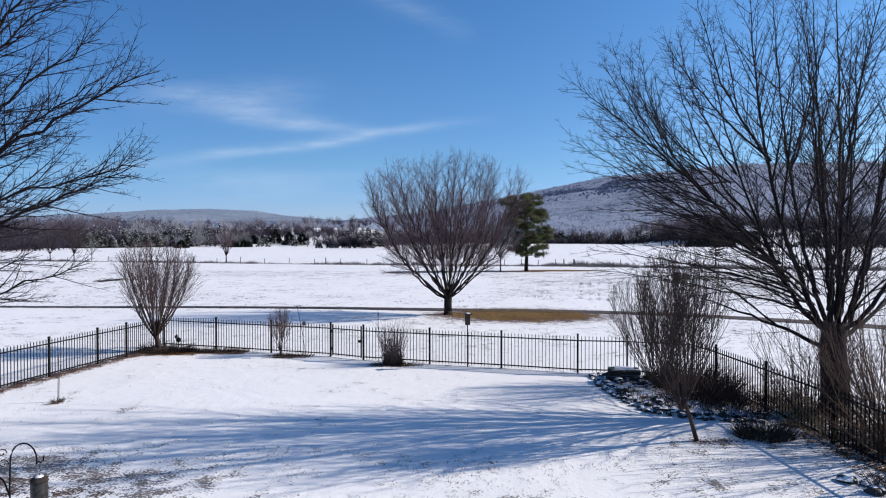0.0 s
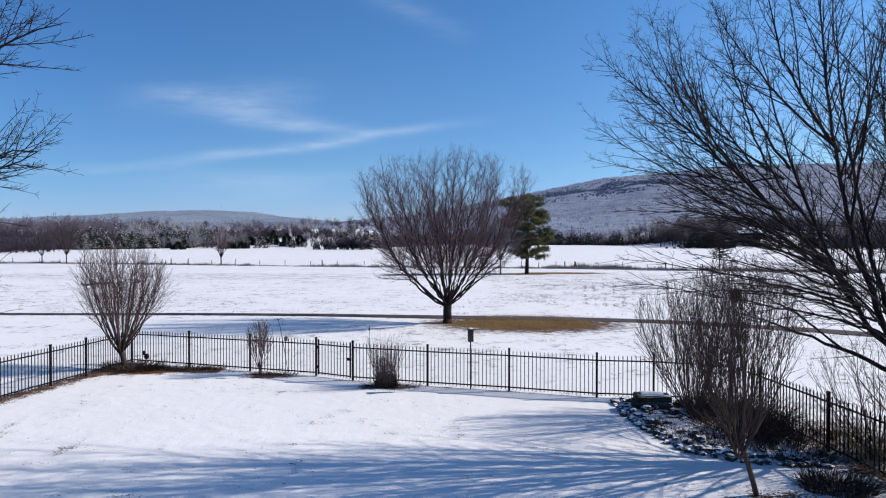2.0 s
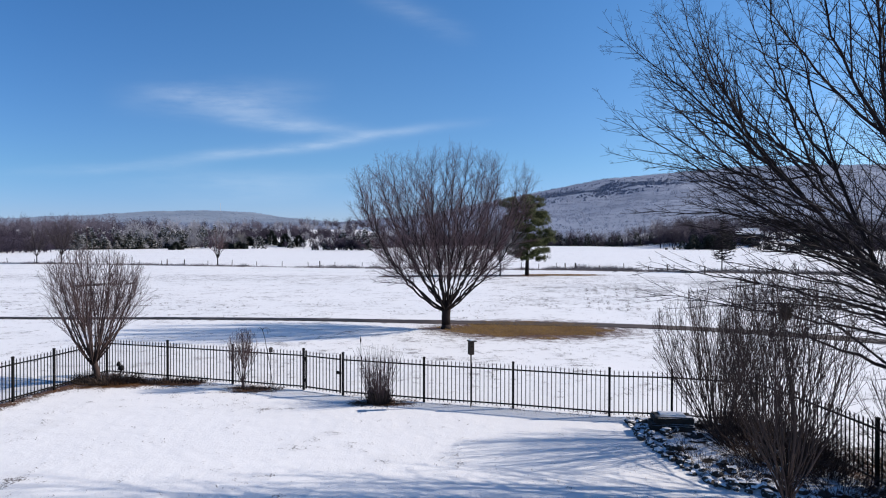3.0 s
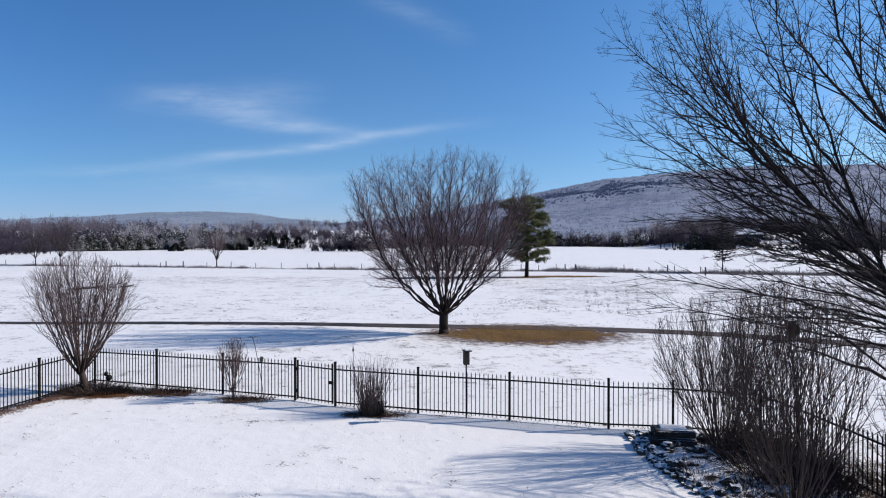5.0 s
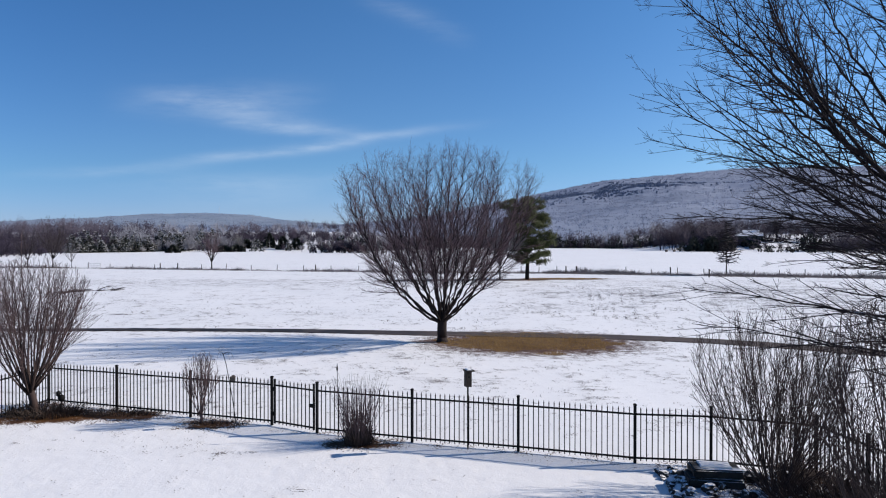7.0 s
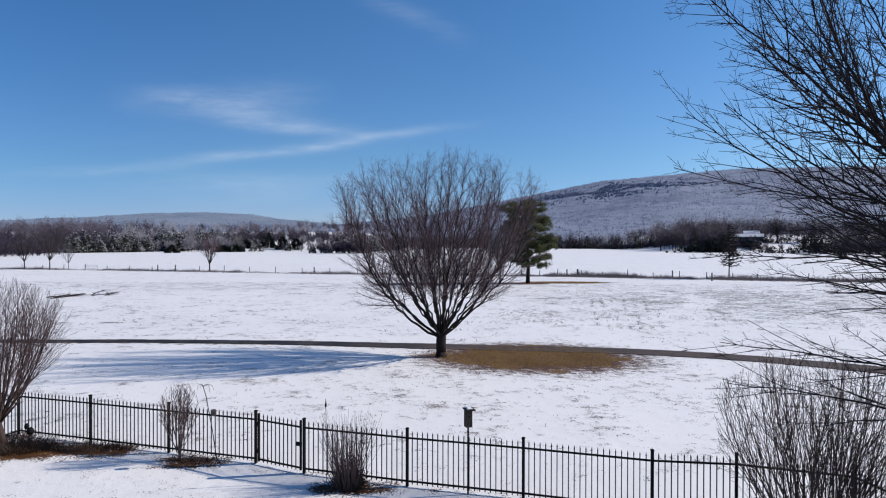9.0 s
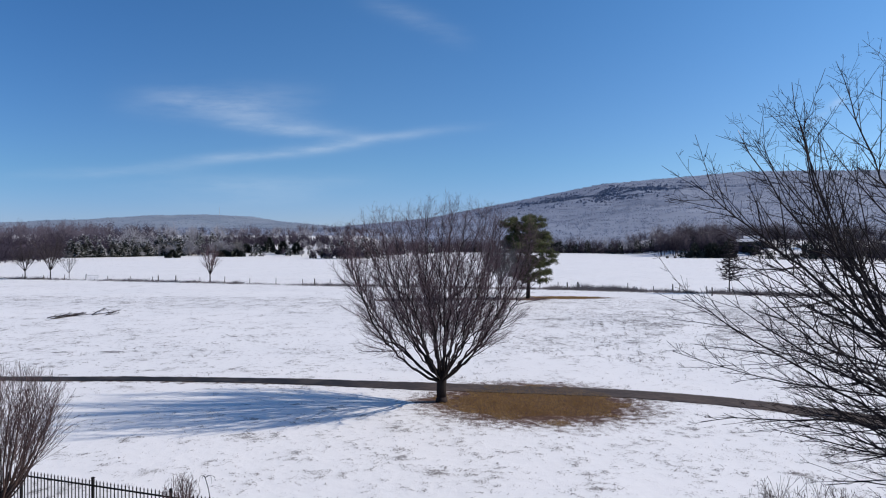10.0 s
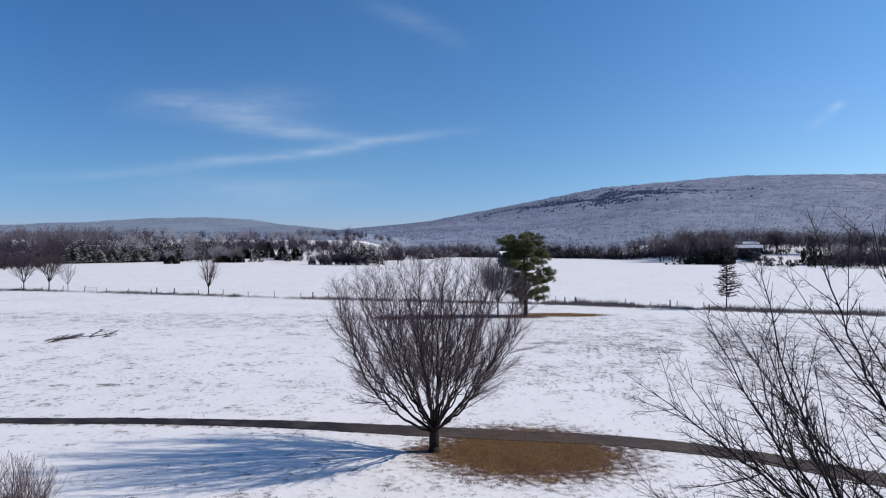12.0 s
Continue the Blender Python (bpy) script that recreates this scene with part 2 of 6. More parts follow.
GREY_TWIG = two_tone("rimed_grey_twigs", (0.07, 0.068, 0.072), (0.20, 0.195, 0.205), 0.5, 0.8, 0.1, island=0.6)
# twigs of the rear rows, paled by haze painted into the colour
HAZY_WOOD = two_tone("hazy_woodland_twigs", (0.060, 0.052, 0.072), (0.135, 0.118, 0.150), 0.05, 0.9, 0.1, island=0.3)
SNOW_SPRAY = two_tone("snow_on_sprays", (0.50, 0.50, 0.52), (0.80, 0.80, 0.83), 0.3, 0.7, 0.1, island=0.6)
THICKET = two_tone("roadside_thicket", (0.075, 0.060, 0.058), (0.30, 0.262, 0.255), 0.4, 0.9, 0.1, island=0.6)
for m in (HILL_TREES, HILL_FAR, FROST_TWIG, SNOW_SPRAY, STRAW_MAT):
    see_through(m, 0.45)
TWIG_WOLD = two_tone("grey_brown_twigs", (0.030, 0.023, 0.026), (0.085, 0.066, 0.070), 1.0, 0.85, 0.1, island=0.6)
NEST = two_tone("nest_twigs", (0.04, 0.028, 0.022), (0.10, 0.072, 0.055), 20, 0.95, 0.8)


# ---- building helpers ----
class Shape:
    """Vertices and faces of one mesh."""

    def __init__(self):
        self.v, self.f = [], []

    def tube(self, pts, r0, r1, sides=5, cap=True):
        n, base = len(pts), len(self.v)
        for i, p in enumerate(pts):
            a, b = pts[max(i - 1, 0)], pts[min(i + 1, n - 1)]
            d = Vector(b) - Vector(a)
            d.normalize()
            s = d.cross(Vector((0, 0, 1)) if abs(d.z) < 0.9 else Vector((1, 0, 0)))
            s.normalize()
            w = d.cross(s)
            r = r0 + (r1 - r0) * i / (n - 1)
            for k in range(sides):
                c = 2 * math.pi * k / sides
                q = s * (math.cos(c) * r) + w * (math.sin(c) * r)
                self.v.append((p[0] + q.x, p[1] + q.y, p[2] + q.z))
        for i in range(n - 1):
            for k in range(sides):
                a, b = base + i * sides + k, base + i * sides + (k + 1) % sides
                self.f.append((a, b, b + sides, a + sides))
        if cap:
            self.f.append(tuple(range(base + sides - 1, base - 1, -1)))
            self.f.append(tuple(range(base + (n - 1) * sides, base + n * sides)))

    def box(self, x0, y0, z0, x1, y1, z1, bevel=0.0):
        """A box with its upright edges and top cut off by bevel."""
        b, base = bevel, len(self.v)
        for z, k in ((z0, 0.0), (z1 - b, 0.0), (z1, b)) if b else ((z0, 0.0), (z1, 0.0)):
            for x, y in ((x0 + k, y0 + k), (x1 - k, y0 + k), (x1 - k, y1 - k), (x0 + k, y1 - k)):
                self.v.append((x, y, z))
        rings = 3 if b else 2
        for i in range(rings - 1):
            for k in range(4):
                a, c = base + 4 * i + k, base + 4 * i + (k + 1) % 4
                self.f.append((a, c, c + 4, a + 4))
        self.f += [(base + 3, base + 2, base + 1, base), tuple(base + 4 * (rings - 1) + k for k in range(4))]

    def lathe(self, profile, sides=12, at=(0, 0, 0)):
        base = len(self.v)
        for r, z in profile:
            for k in range(sides):
                c = 2 * math.pi * k / sides
                self.v.append((at[0] + r * math.cos(c), at[1] + r * math.sin(c), at[2] + z))
        for i in range(len(profile) - 1):
            for k in range(sides):
                a, b = base + i * sides + k, base + i * sides + (k + 1) % sides
                self.f.append((a, b, b + sides, a + sides))
        self.f += [tuple(range(base + sides - 1, base - 1, -1)), tuple(range(base + (len(profile) - 1) * sides, base + len(profile) * sides))]

    def sliver(self, p, q, wide, side):
        """A thin long leaf of one triangle."""
        base = len(self.v)
        s = Vector(side) * wide
        self.v += [(p[0] - s.x, p[1] - s.y, p[2] - s.z), (p[0] + s.x, p[1] + s.y, p[2] + s.z), tuple(q)]
        self.f.append((base, base + 1, base + 2))

    def mesh(self, name, mat, smooth=False):
        me = bpy.data.meshes.new(name)
        me.from_pydata(self.v, [], self.f)
        me.materials.append(mat)
        if smooth:
            me.polygons.foreach_set("use_smooth", [True] * len(me.polygons))
        me.update()
        return me


def part(name, shape, mat, parent=None, label="", smooth=False):
    ob = new(name, shape if isinstance(shape, bpy.types.Mesh) else shape.mesh(name, mat, smooth))
    ob.parent = parent
    if label:
        ob["label"] = label
    return ob


def thing(name, label, category, at=(0, 0, 0), turn=0.0, group="", kind=""):
    ob = new(name)
    ob.empty_display_size = 0.2
    ob.matrix_basis = pose(*at, 0, 0, turn)
    return tagged(ob, label, category, group, kind)


GY = (-400, 24, 38.5, 55, 110, 160, 450, 650, 900, 1500, 4200)
GZ = (0.0, 0.0, -0.4, -0.85, -1.2, -1.3, -0.9, 0.6, 3, 6, 10)


def ease(x, lo, hi):
    t = np.clip((x - lo) / (hi - lo), 0, 1)
    return t * t * (3 - 2 * t)


def heights_at(x, y):
    """Flat yard, fields that fall away a little, wooded rises beyond on both sides."""
    rise = ease(x, -50, -130) * np.interp(y, (455, 600, 900, 1500), (0, 8, 26, 30))
    return np.interp(y, GY, GZ) + rise + ease(x, 150, 235) * np.interp(y, (480, 560, 700, 1000), (0, 9.5, 15, 15))


def ground_z(x, y):
    return float(heights_at(x, y))


def unit(rng):
    while True:
        p = Vector((rng.uniform(-1, 1), rng.uniform(-1, 1), rng.uniform(-1, 1)))
        if 0.05 < p.length < 1:
            return p.normalized()


# ---- growing bare trees ----
def grow(rng, start, way, length, steps, wobble, up, keep=None):
    """A crooked path; up bends it to the sky at each step."""
    p, d = Vector(start), Vector(way).normalized()
    pts = [p.copy()]
    for _ in range(steps):
        d = (d + unit(rng) * wobble + Vector((0, 0, up))).normalized()
        p = p + d * (length / steps) * rng.uniform(0.85, 1.15)
        if keep and not keep(p):
            break
        pts.append(p.copy())
    return pts


def along(pts, t):
    s = t * (len(pts) - 1)
    i = min(int(s), len(pts) - 2)
    return pts[i].lerp(pts[i + 1], s - i), (pts[i + 1] - pts[i]).normalized()


def ramify(store, rng, pts, r0, r1, level, spec, keep=None):
    """Adds the branch and, level by level, what grows from it. spec rows: number, from, angle low, high, length, steps, wobble, up, thickness."""
    if len(pts) < 2:
        return
    sides = 8 if level == 0 else 6 if level == 1 else 4 if level == 2 else 3
    store.setdefault(level, []).append((pts, r0, r1, sides))
    if level >= len(spec):
        return
    number, begin, lo, hi, length, steps, wobble, up, thick = spec[level]
    run = sum((b - a).length for a, b in zip(pts, pts[1:]))
    count = max(1, round(number * run)) if number > 0 else -number
    turn = rng.uniform(0, 6.28)
    for k in range(count):
        t = begin + (1 - begin) * (k + rng.random()) / count
        p, d = along(pts, min(t, 0.999))
        turn += 2.4 + rng.uniform(-0.5, 0.5)
        s = d.orthogonal().normalized()
        w = d.cross(s)
        a = radians(rng.uniform(lo, hi))
        way = d * math.cos(a) + (s * math.cos(turn) + w * math.sin(turn)) * math.sin(a)
        r = min((r0 + (r1 - r0) * t) * 0.7, thick * rng.uniform(0.8, 1.2))
        child = grow(rng, p, way, length * (1.15 - 0.65 * t) * rng.uniform(0.6, 1.25), steps, wobble, up, keep)
        ramify(store, rng, child, r, max(r * 0.35, 0.003), level + 1, spec, keep)


def bow(rng, start, via, tip, rough=0.04):
    """A limb that runs from start over via to its tip, a little crooked."""
    a, b, c = Vector(start), Vector(via), Vector(tip)
    mid = 2 * b - (a + c) / 2
    count = max(6, int((c - a).length / 0.32))
    pts = []
    for k in range(count + 1):
        t = k / count
        pts.append(a * (1 - t) ** 2 + mid * (2 * t * (1 - t)) + c * t * t + (unit(rng) * rough if 0 < k < count else Vector((0, 0, 0))))
    return pts


def feather(store, rng, pts, r0, r1, level, rows, keep=None):
    """Adds a limb with pairs of straight shoots that sweep upwards, level by level.
    rows: spacing, from, angle low, high, share of the rest, shortest, longest, wobble, up, thickness."""
    if len(pts) < 2:
        return
    store.setdefault(level, []).append((pts, r0, r1, 8 if level == 1 and r0 > 0.05 else 6 if level == 1 else 4 if level == 2 else 3))
    if level > len(rows):
        return
    spacing, begin, lo, hi, share, least, most, wobble, up, thick = rows[level - 1]
    run = sum((b - a).length for a, b in zip(pts, pts[1:]))
    s, roll = begin * run, rng.uniform(0, 6.28)
    while s < run * 0.985:
        p, d = along(pts, min(s / run, 0.999))
        roll += 1.57 + rng.gauss(0, 0.4)
        x = d.orthogonal().normalized()
        w = d.cross(x)
        for side in (0.0, math.pi):
            if rng.random() < 0.22:
                continue
            a, turn = radians(rng.uniform(lo, hi)), roll + side + rng.gauss(0, 0.2)
            way = d * math.cos(a) + (x * math.cos(turn) + w * math.sin(turn)) * math.sin(a)
            if way.z < -0.25:
                way.z *= 0.3
            length = min(most, max(least, share * (run - 0.7 * s))) * rng.uniform(0.5, 1.2)
            shoot = grow(rng, p, way, length, max(1, min(9, int(length / 0.17))), wobble, up, keep)
            r = min((r0 + (r1 - r0) * s / run) * 0.66, thick * (0.55 + 0.6 * min(1, length / most)))
            feather(store, rng, shoot, r, max(r * 0.3, 0.0024), level + 1, rows, keep)
        s += spacing * rng.uniform(0.6, 1.4) * (1.8 - 1.1 * s / run)


def planted(name, label, category, at, store, bark, twig, turn=0.0, trunk_levels=1, limb_levels=2, bough_levels=2, group=""):
    """A tree: trunk, each limb and the crown of twigs as parts."""
    tree = thing(name, label, category, at, turn, group)
    top, boughs = Shape(), Shape()
    for level, rows in sorted(store.items()):
        if level < trunk_levels:
            for pts, r0, r1, sides in rows:
                s = Shape()
                s.tube(pts, r0, r1, max(sides, 8))
                part("trunk" if name.endswith("tree") else "stem", s, bark, tree, smooth=True)
        elif level < limb_levels:
            for pts, r0, r1, sides in rows:
                s = Shape()
                s.tube(pts, r0, r1, sides)
                part("limb" if name.endswith("tree") else "stem", s, bark, tree, smooth=True)
        else:
            for pts, r0, r1, sides in rows:
                (boughs if level < bough_levels else top).tube(pts, r0, r1, sides, cap=False)
    if boughs.v:
        part("inner_crown", boughs, bark, tree)
    if top.v:
        part("crown", top, twig, tree)
    return tree


# ---- ground ----
def spread(lo, hi, step, far_lo, far_hi, rate=1.08):
    mid = list(np.arange(lo, hi + step / 2, step))
    out, s = [], step
    x = hi
    while x < far_hi:
        s = min(s * rate, 60)
        x += s
        out.append(x)
    left, s, x = [], step, lo
    while x > far_lo:
        s = min(s * rate, 60)
        x -= s
        left.append(x)
    return np.array(left[::-1] + mid + out)


LANE_LINE = [(-150, 36), (-100, 40.5), (-60, 42.6), (-26, 43.0), (-18, 43.35), (-9.8, 43.1), (-3.4, 42.3), (3, 41.5), (8.6, 40.7), (13.5, 38.95), (17.4, 36.3), (22, 32), (27, 25.5), (31, 17), (34, 5), (36, -30), (36, -120)]
BACK_POSTS = [(-11.35, 24.55), (-9.02, 23.92), (-6.69, 23.27), (-4.34, 22.63), (-3.06, 22.03), (-0.72, 21.39), (1.65, 20.83), (4.0, 20.19), (5.5, 20.05), (7.3, 19.5)]
LEFT_POSTS = [BACK_POSTS[0], (-11.62, 22.32), (-11.86, 20.98), (-12.18, 19.02), (-12.56, 16.6), (-12.95, 14.2), (-13.3, 11.8), (-13.7, 9.4)]
RIGHT_POSTS = [BACK_POSTS[-1], (7.52, 18.3), (7.76, 15.9), (8.0, 13.55), (8.2, 11.2), (8.4, 8.8), (8.6, 6.4)]


def near_line(px, py, line):
    """The distance of every point from a polyline."""
    best = np.full(px.shape, 1e9)
    for (ax, ay), (bx, by) in zip(line, line[1:]):
        t = np.clip(((px - ax) * (bx - ax) + (py - ay) * (by - ay)) / ((bx - ax) ** 2 + (by - ay) ** 2), 0, 1)
        best = np.minimum(best, np.hypot(px - ax - t * (bx - ax), py - ay - t * (by - ay)))
    return best


def ground():
    xs, ys = spread(-34, 30, 0.4, -3600, 3600), spread(4, 62, 0.4, -400, 4100)
    gx, gy = np.meshgrid(xs, ys)
    gz = heights_at(gx, gy)
    nx, ny = len(xs), len(ys)
    verts = np.stack([gx, gy, gz], -1).reshape(-1, 3)
    i = np.arange(nx * ny).reshape(ny, nx)
    faces = np.stack([i[:-1, :-1], i[:-1, 1:], i[1:, 1:], i[1:, :-1]], -1).reshape(-1, 4)
    me = bpy.data.meshes.new("ground")
    me.from_pydata(verts.tolist(), [], faces.tolist())

    def blob(x, y, rx, ry, most=1.0, full=1.0):
        return most * np.clip(0.5 + (1.0 - np.hypot((gx - x) / rx, (gy - y) / ry)) * 1.1, 0, full)

    bare = np.zeros(gx.shape)
    for row in ((3.95, 38.85, 5.6, 4.9, 1.0, 1.9), (-0.6, 38.7, 1.7, 1.0, 0.9), (17.5, 110.6, 8.0, 3.2, 1.0, 1.6), (-10.6, 23.3, 1.5, 0.8), (-8.8, 23.3, 1.6, 0.55, 0.9),
                (-5.9, 22.6, 0.9, 0.35), (-1.9, 21.2, 0.95, 0.35), (-10.0, 16.2, 0.35, 0.25, 0.9), (8.6, 15.5, 1.4, 3.0, 0.55), (5.6, 13.6, 0.7, 0.4, 0.7),
                (-7.3, 10.5, 2.2, 1.2, 0.43)):
        bare = np.maximum(bare, blob(*row))
    # brown strip along the pine's cast shadow: bare ground and painted shade in one
    edge = near_line(gx, gy, [(12, 108.6), (0, 106.2), (-11, 104.2)])
    bare = np.maximum(bare, np.clip(1.9 - edge / 2.0, 0, 1.5))
    edge = near_line(gx, gy, LEFT_POSTS)
    bare = np.maximum(bare, np.clip(1.0 - edge / 0.75, 0, 1) * 0.95)
    edge = near_line(gx, gy, BACK_POSTS)
    bare = np.maximum(bare, np.clip(1.0 - edge / 0.5, 0, 1) * 0.45)
    edge = near_line(gx, gy, RIGHT_POSTS)
    bare = np.maximum(bare, np.clip(1.15 - edge / 1.0, 0, 1) * 0.66)
    edge = near_line(gx, gy, LANE_LINE)
    bare = np.maximum(bare, np.clip(1.3 - edge / 1.25, 0, 1) * 0.6)
    thin = np.where(gy < 24.5, 0.0, 0.05)
    for row in ((34, 76, 24, 22, 0.72), (12, 60, 9, 8, 0.55), (-8.6, 9.9, 4.9, 2.5, 1.1), (5, 9.5, 5, 3.5, 0.35), (-40, 60, 40, 18, 0.27), (3, 32, 14, 8, 0.25), (9.5, 15, 3, 6, 0.5),
                (-20, 30, 14, 6, 0.15), (-20, 100, 100, 12, 0.5), (15, 30, 8, 8, 0.3), (8.3, 54.5, 2.8, 0.9, 1.1), (11, 78, 2.4, 1.0, 1.0), (-26, 54, 1.0, 0.5, 1.0), (-29.5, 53.5, 0.9, 0.5, 1.0),
                (14.5, 56, 2.0, 1.0, 0.8), (-7, 66, 1.4, 0.5, 0.9), (-20, 84, 2.5, 0.8, 0.8)):
        thin = np.maximum(thin, blob(*row))
    thin = np.where((gy < 24.5) & (thin < 0.05), -0.12, thin)
    thin = np.where(gy > 110, 0.0, thin)
    track = near_line(gx, gy, [(23, 92), (27, 86), (27, 78), (22.5, 68), (15, 58), (6, 54)])
    thin = thin * np.clip((track - 0.6) / 1.2, 0.1, 1)
    for key, value in (("bare", bare), ("thin", thin)):
        a = me.attributes.new(key, "FLOAT", "POINT")
        a.data.foreach_set("value", value.reshape(-1).astype(np.float32))
    me.polygons.foreach_set("use_smooth", [True] * len(me.polygons))
    me.materials.append(SNOW_GROUND)
    return tagged(new("ground", me), "snow-covered lawn and fields with bare straw patches", "ground", kind="structure")


ground()


def ribbon(line, half, lift, steps=22):
    """A strip along a smooth line, following the ground."""
    pts = [Vector((x, y)) for x, y in line]
    fine = []
    for i in range(len(pts) - 1):
        p0, p1, p2, p3 = pts[max(i - 1, 0)], pts[i], pts[i + 1], pts[min(i + 2, len(pts) - 1)]
        for k in range(steps):
            t = k / steps
            fine.append(0.5 * (2 * p1 + (p2 - p0) * t + (2 * p0 - 5 * p1 + 4 * p2 - p3) * t * t + (3 * p1 - p0 - 3 * p2 + p3) * t ** 3))
    s = Shape()
    rng = random.Random(4)
    for i, p in enumerate(fine):
        d = (fine[min(i + 1, len(fine) - 1)] - fine[max(i - 1, 0)]).normalized()
        side = Vector((-d.y, d.x))
        wide = half * float(np.interp(p.x, (-34, -12, -2), (0.5, 0.72, 1.0)))
        for w in (-1, -0.93, 0.93, 1):
            rag = 0.13 * noise.noise(Vector((p.x * 0.9, p.y * 0.9, w * 9))) + 0.07 * noise.noise(Vector((p.x * 3.1, p.y * 3.1, w * 9))) + rng.uniform(-0.03, 0.03)
            q = p + side * (w * wide + 0.15 + rag)
            z = ground_z(q.x, q.y)
            s.v.append((q.x, q.y, z + (lift if abs(w) < 1 else -0.03)))
        if i:
            b = 4 * i
            for k in range(3):
                s.f.append((b - 4 + k, b + k, b + k + 1, b - 3 + k))
    return s


tagged(part("road", ribbon(LANE_LINE, 1.05, 0.03), LANE, smooth=False), "narrow dark asphalt lane curving through the snow", "lane", kind="structure")


def grass_tufts():
    """Single dead blades that stand through the snow."""
    rng = random.Random(6)
    s = Shape()
    for x0, x1, y0, y1, count, cut in ((-11, 1, 8.5, 13, 3800, 0.02), (1, 8, 6.5, 13, 1300, 0.2), (-12, 5, 12, 23, 1400, 0.3), (-20, 18, 25, 37, 2600, 0.2), (-40, 30, 44, 62, 4200, 0.3), (4, 55, 55, 95, 6000, 0.12), (-70, 20, 62, 105, 3000, 0.3)):
        for _ in range(count):
            x, y = rng.uniform(x0, x1), rng.uniform(y0, y1)
            if noise.noise(Vector((x * 0.35, y * 0.35, 7))) + 0.5 * noise.noise(Vector((x * 1.7, y * 1.7, 2))) < cut:
                continue
            z = ground_z(x, y)
            for _ in range(3):
                a = rng.uniform(0, 6.28)
                h = rng.uniform(0.02, 0.07) * (0.6 if y < 24 else 1.0 if y < 38 else 2.0)
                px, py = x + rng.gauss(0, 0.04), y + rng.gauss(0, 0.04)
                s.sliver((px, py, z), (px + math.cos(a) * h, py + math.sin(a) * h, z + h * 0.8), 0.006 if y < 24 else 0.008 if y < 38 else 0.016, (-math.sin(a), math.cos(a), 0))
    # rows left by wheels in the field
    for i in range(7):
        for _ in range(420):
            t = rng.random()
            x, y = 9.9 + 0.72 * i + t * (5.6 + 0.55 * i) + rng.gauss(0, 0.12), 51.5 + 31 * t
            if noise.noise(Vector((x * 0.9, y * 0.35, 5 + i))) < 0.08:
                continue
            z, a, h = ground_z(x, y), rng.uniform(0, 6.28), rng.uniform(0.05, 0.14)
            s.sliver((x, y, z), (x + math.cos(a) * h, y + math.sin(a) * h, z + h * 0.7), 0.02, (-math.sin(a), math.cos(a), 0))
    tagged(part("grass_tufts", s, BRUSH), "dead grass blades standing through the snow", "grass", kind="stuff")


grass_tufts()


def straw_patch():
    """Matted dead grass where the snow has melted under the elm and the pine."""
    rng = random.Random(16)
    s = Shape()
    for cx, cy, rx, ry, count, tall in ((3.95, 38.85, 5.3, 4.6, 26000, 0.08), (17.5, 110.6, 7.6, 2.9, 9000, 0.14)):
        for _ in range(count):
            a, q = rng.uniform(0, 6.28), math.sqrt(rng.random())
            x, y = cx + math.cos(a) * rx * q, cy + math.sin(a) * ry * q
            if q > 0.8 + 0.35 * noise.noise(Vector((x * 0.8, y * 0.8, 3))):
                continue
            z = ground_z(x, y)
            b, h = rng.uniform(0, 6.28), tall * rng.uniform(0.3, 1.1)
            s.sliver((x, y, z), (x + math.cos(b) * h * 0.5, y + math.sin(b) * h * 0.5, z + h), tall * 0.16, (-math.sin(b), math.cos(b), 0))
    tagged(part("straw_grass", s, STRAW_MAT), "matted golden-brown dead grass on melted ground", "grass", kind="stuff")


straw_patch()


# ---- steel fence ----
def iron_post():
    s = Shape()
    s.box(-0.027, -0.027, 0, 0.027, 0.027, 1.20)
    s.box(-0.033, -0.033, 1.20, 0.033, 0.033, 1.235, 0.015)
    return s.mesh("post", IRON)


def iron_picket():
    s = Shape()
    s.box(-0.009, -0.009, 0.05, 0.009, 0.009, 1.10)
    b = len(s.v)
    s.v += [(-0.013, -0.013, 1.10), (0.013, -0.013, 1.10), (0.013, 0.013, 1.10), (-0.013, 0.013, 1.10), (0, 0, 1.175)]
    s.f += [(b, b + 1, b + 4), (b + 1, b + 2, b + 4), (b + 2, b + 3, b + 4), (b + 3, b, b + 4), (b + 3, b + 2, b + 1, b)]
    return s.mesh("picket", IRON)


POST_MESH, PICKET_MESH = iron_post(), iron_picket()


def rail_box(length):
    s = Shape()
    s.box(0, -0.015, -0.017, length, 0.015, 0.017)
    return s.mesh("rail", IRON)


def panel(owner, a, b, skip=0.027):
    """Two rails and the pickets between two posts."""
    d = Vector((b[0] - a[0], b[1] - a[1]))
    run, turn = d.length, math.degrees(math.atan2(d.y, d.x))
    d.normalize()
    for z in (0.11, 1.015):
        ob = part("rail", rail_box(run - 2 * skip), IRON, owner)
        ob.matrix_basis = pose(a[0] + d.x * skip, a[1] + d.y * skip, z, 0, 0, turn)
    count = max(2, round(run / 0.113))
    for k in range(1, count):
        ob = part("picket", PICKET_MESH, IRON, owner)
        ob.matrix_basis = pose(a[0] + d.x * run * k / count, a[1] + d.y * run * k / count, 0, 0, 0, turn)


def fence(posts, label, gate=None, first=True):
    owner = thing("metal_fence", label, "fence", group="garden fence")
    for k, p in enumerate(posts):
        q = posts[min(k + 1, len(posts) - 1)]
        if k or first:
            ob = part("post", POST_MESH, IRON, owner)
            ob.matrix_basis = pose(p[0], p[1], 0, 0, 0, math.degrees(math.atan2(q[1] - p[1], q[0] - p[0])))
        if k < len(posts) - 1 and k != gate:
            panel(owner, p, q)
    return owner


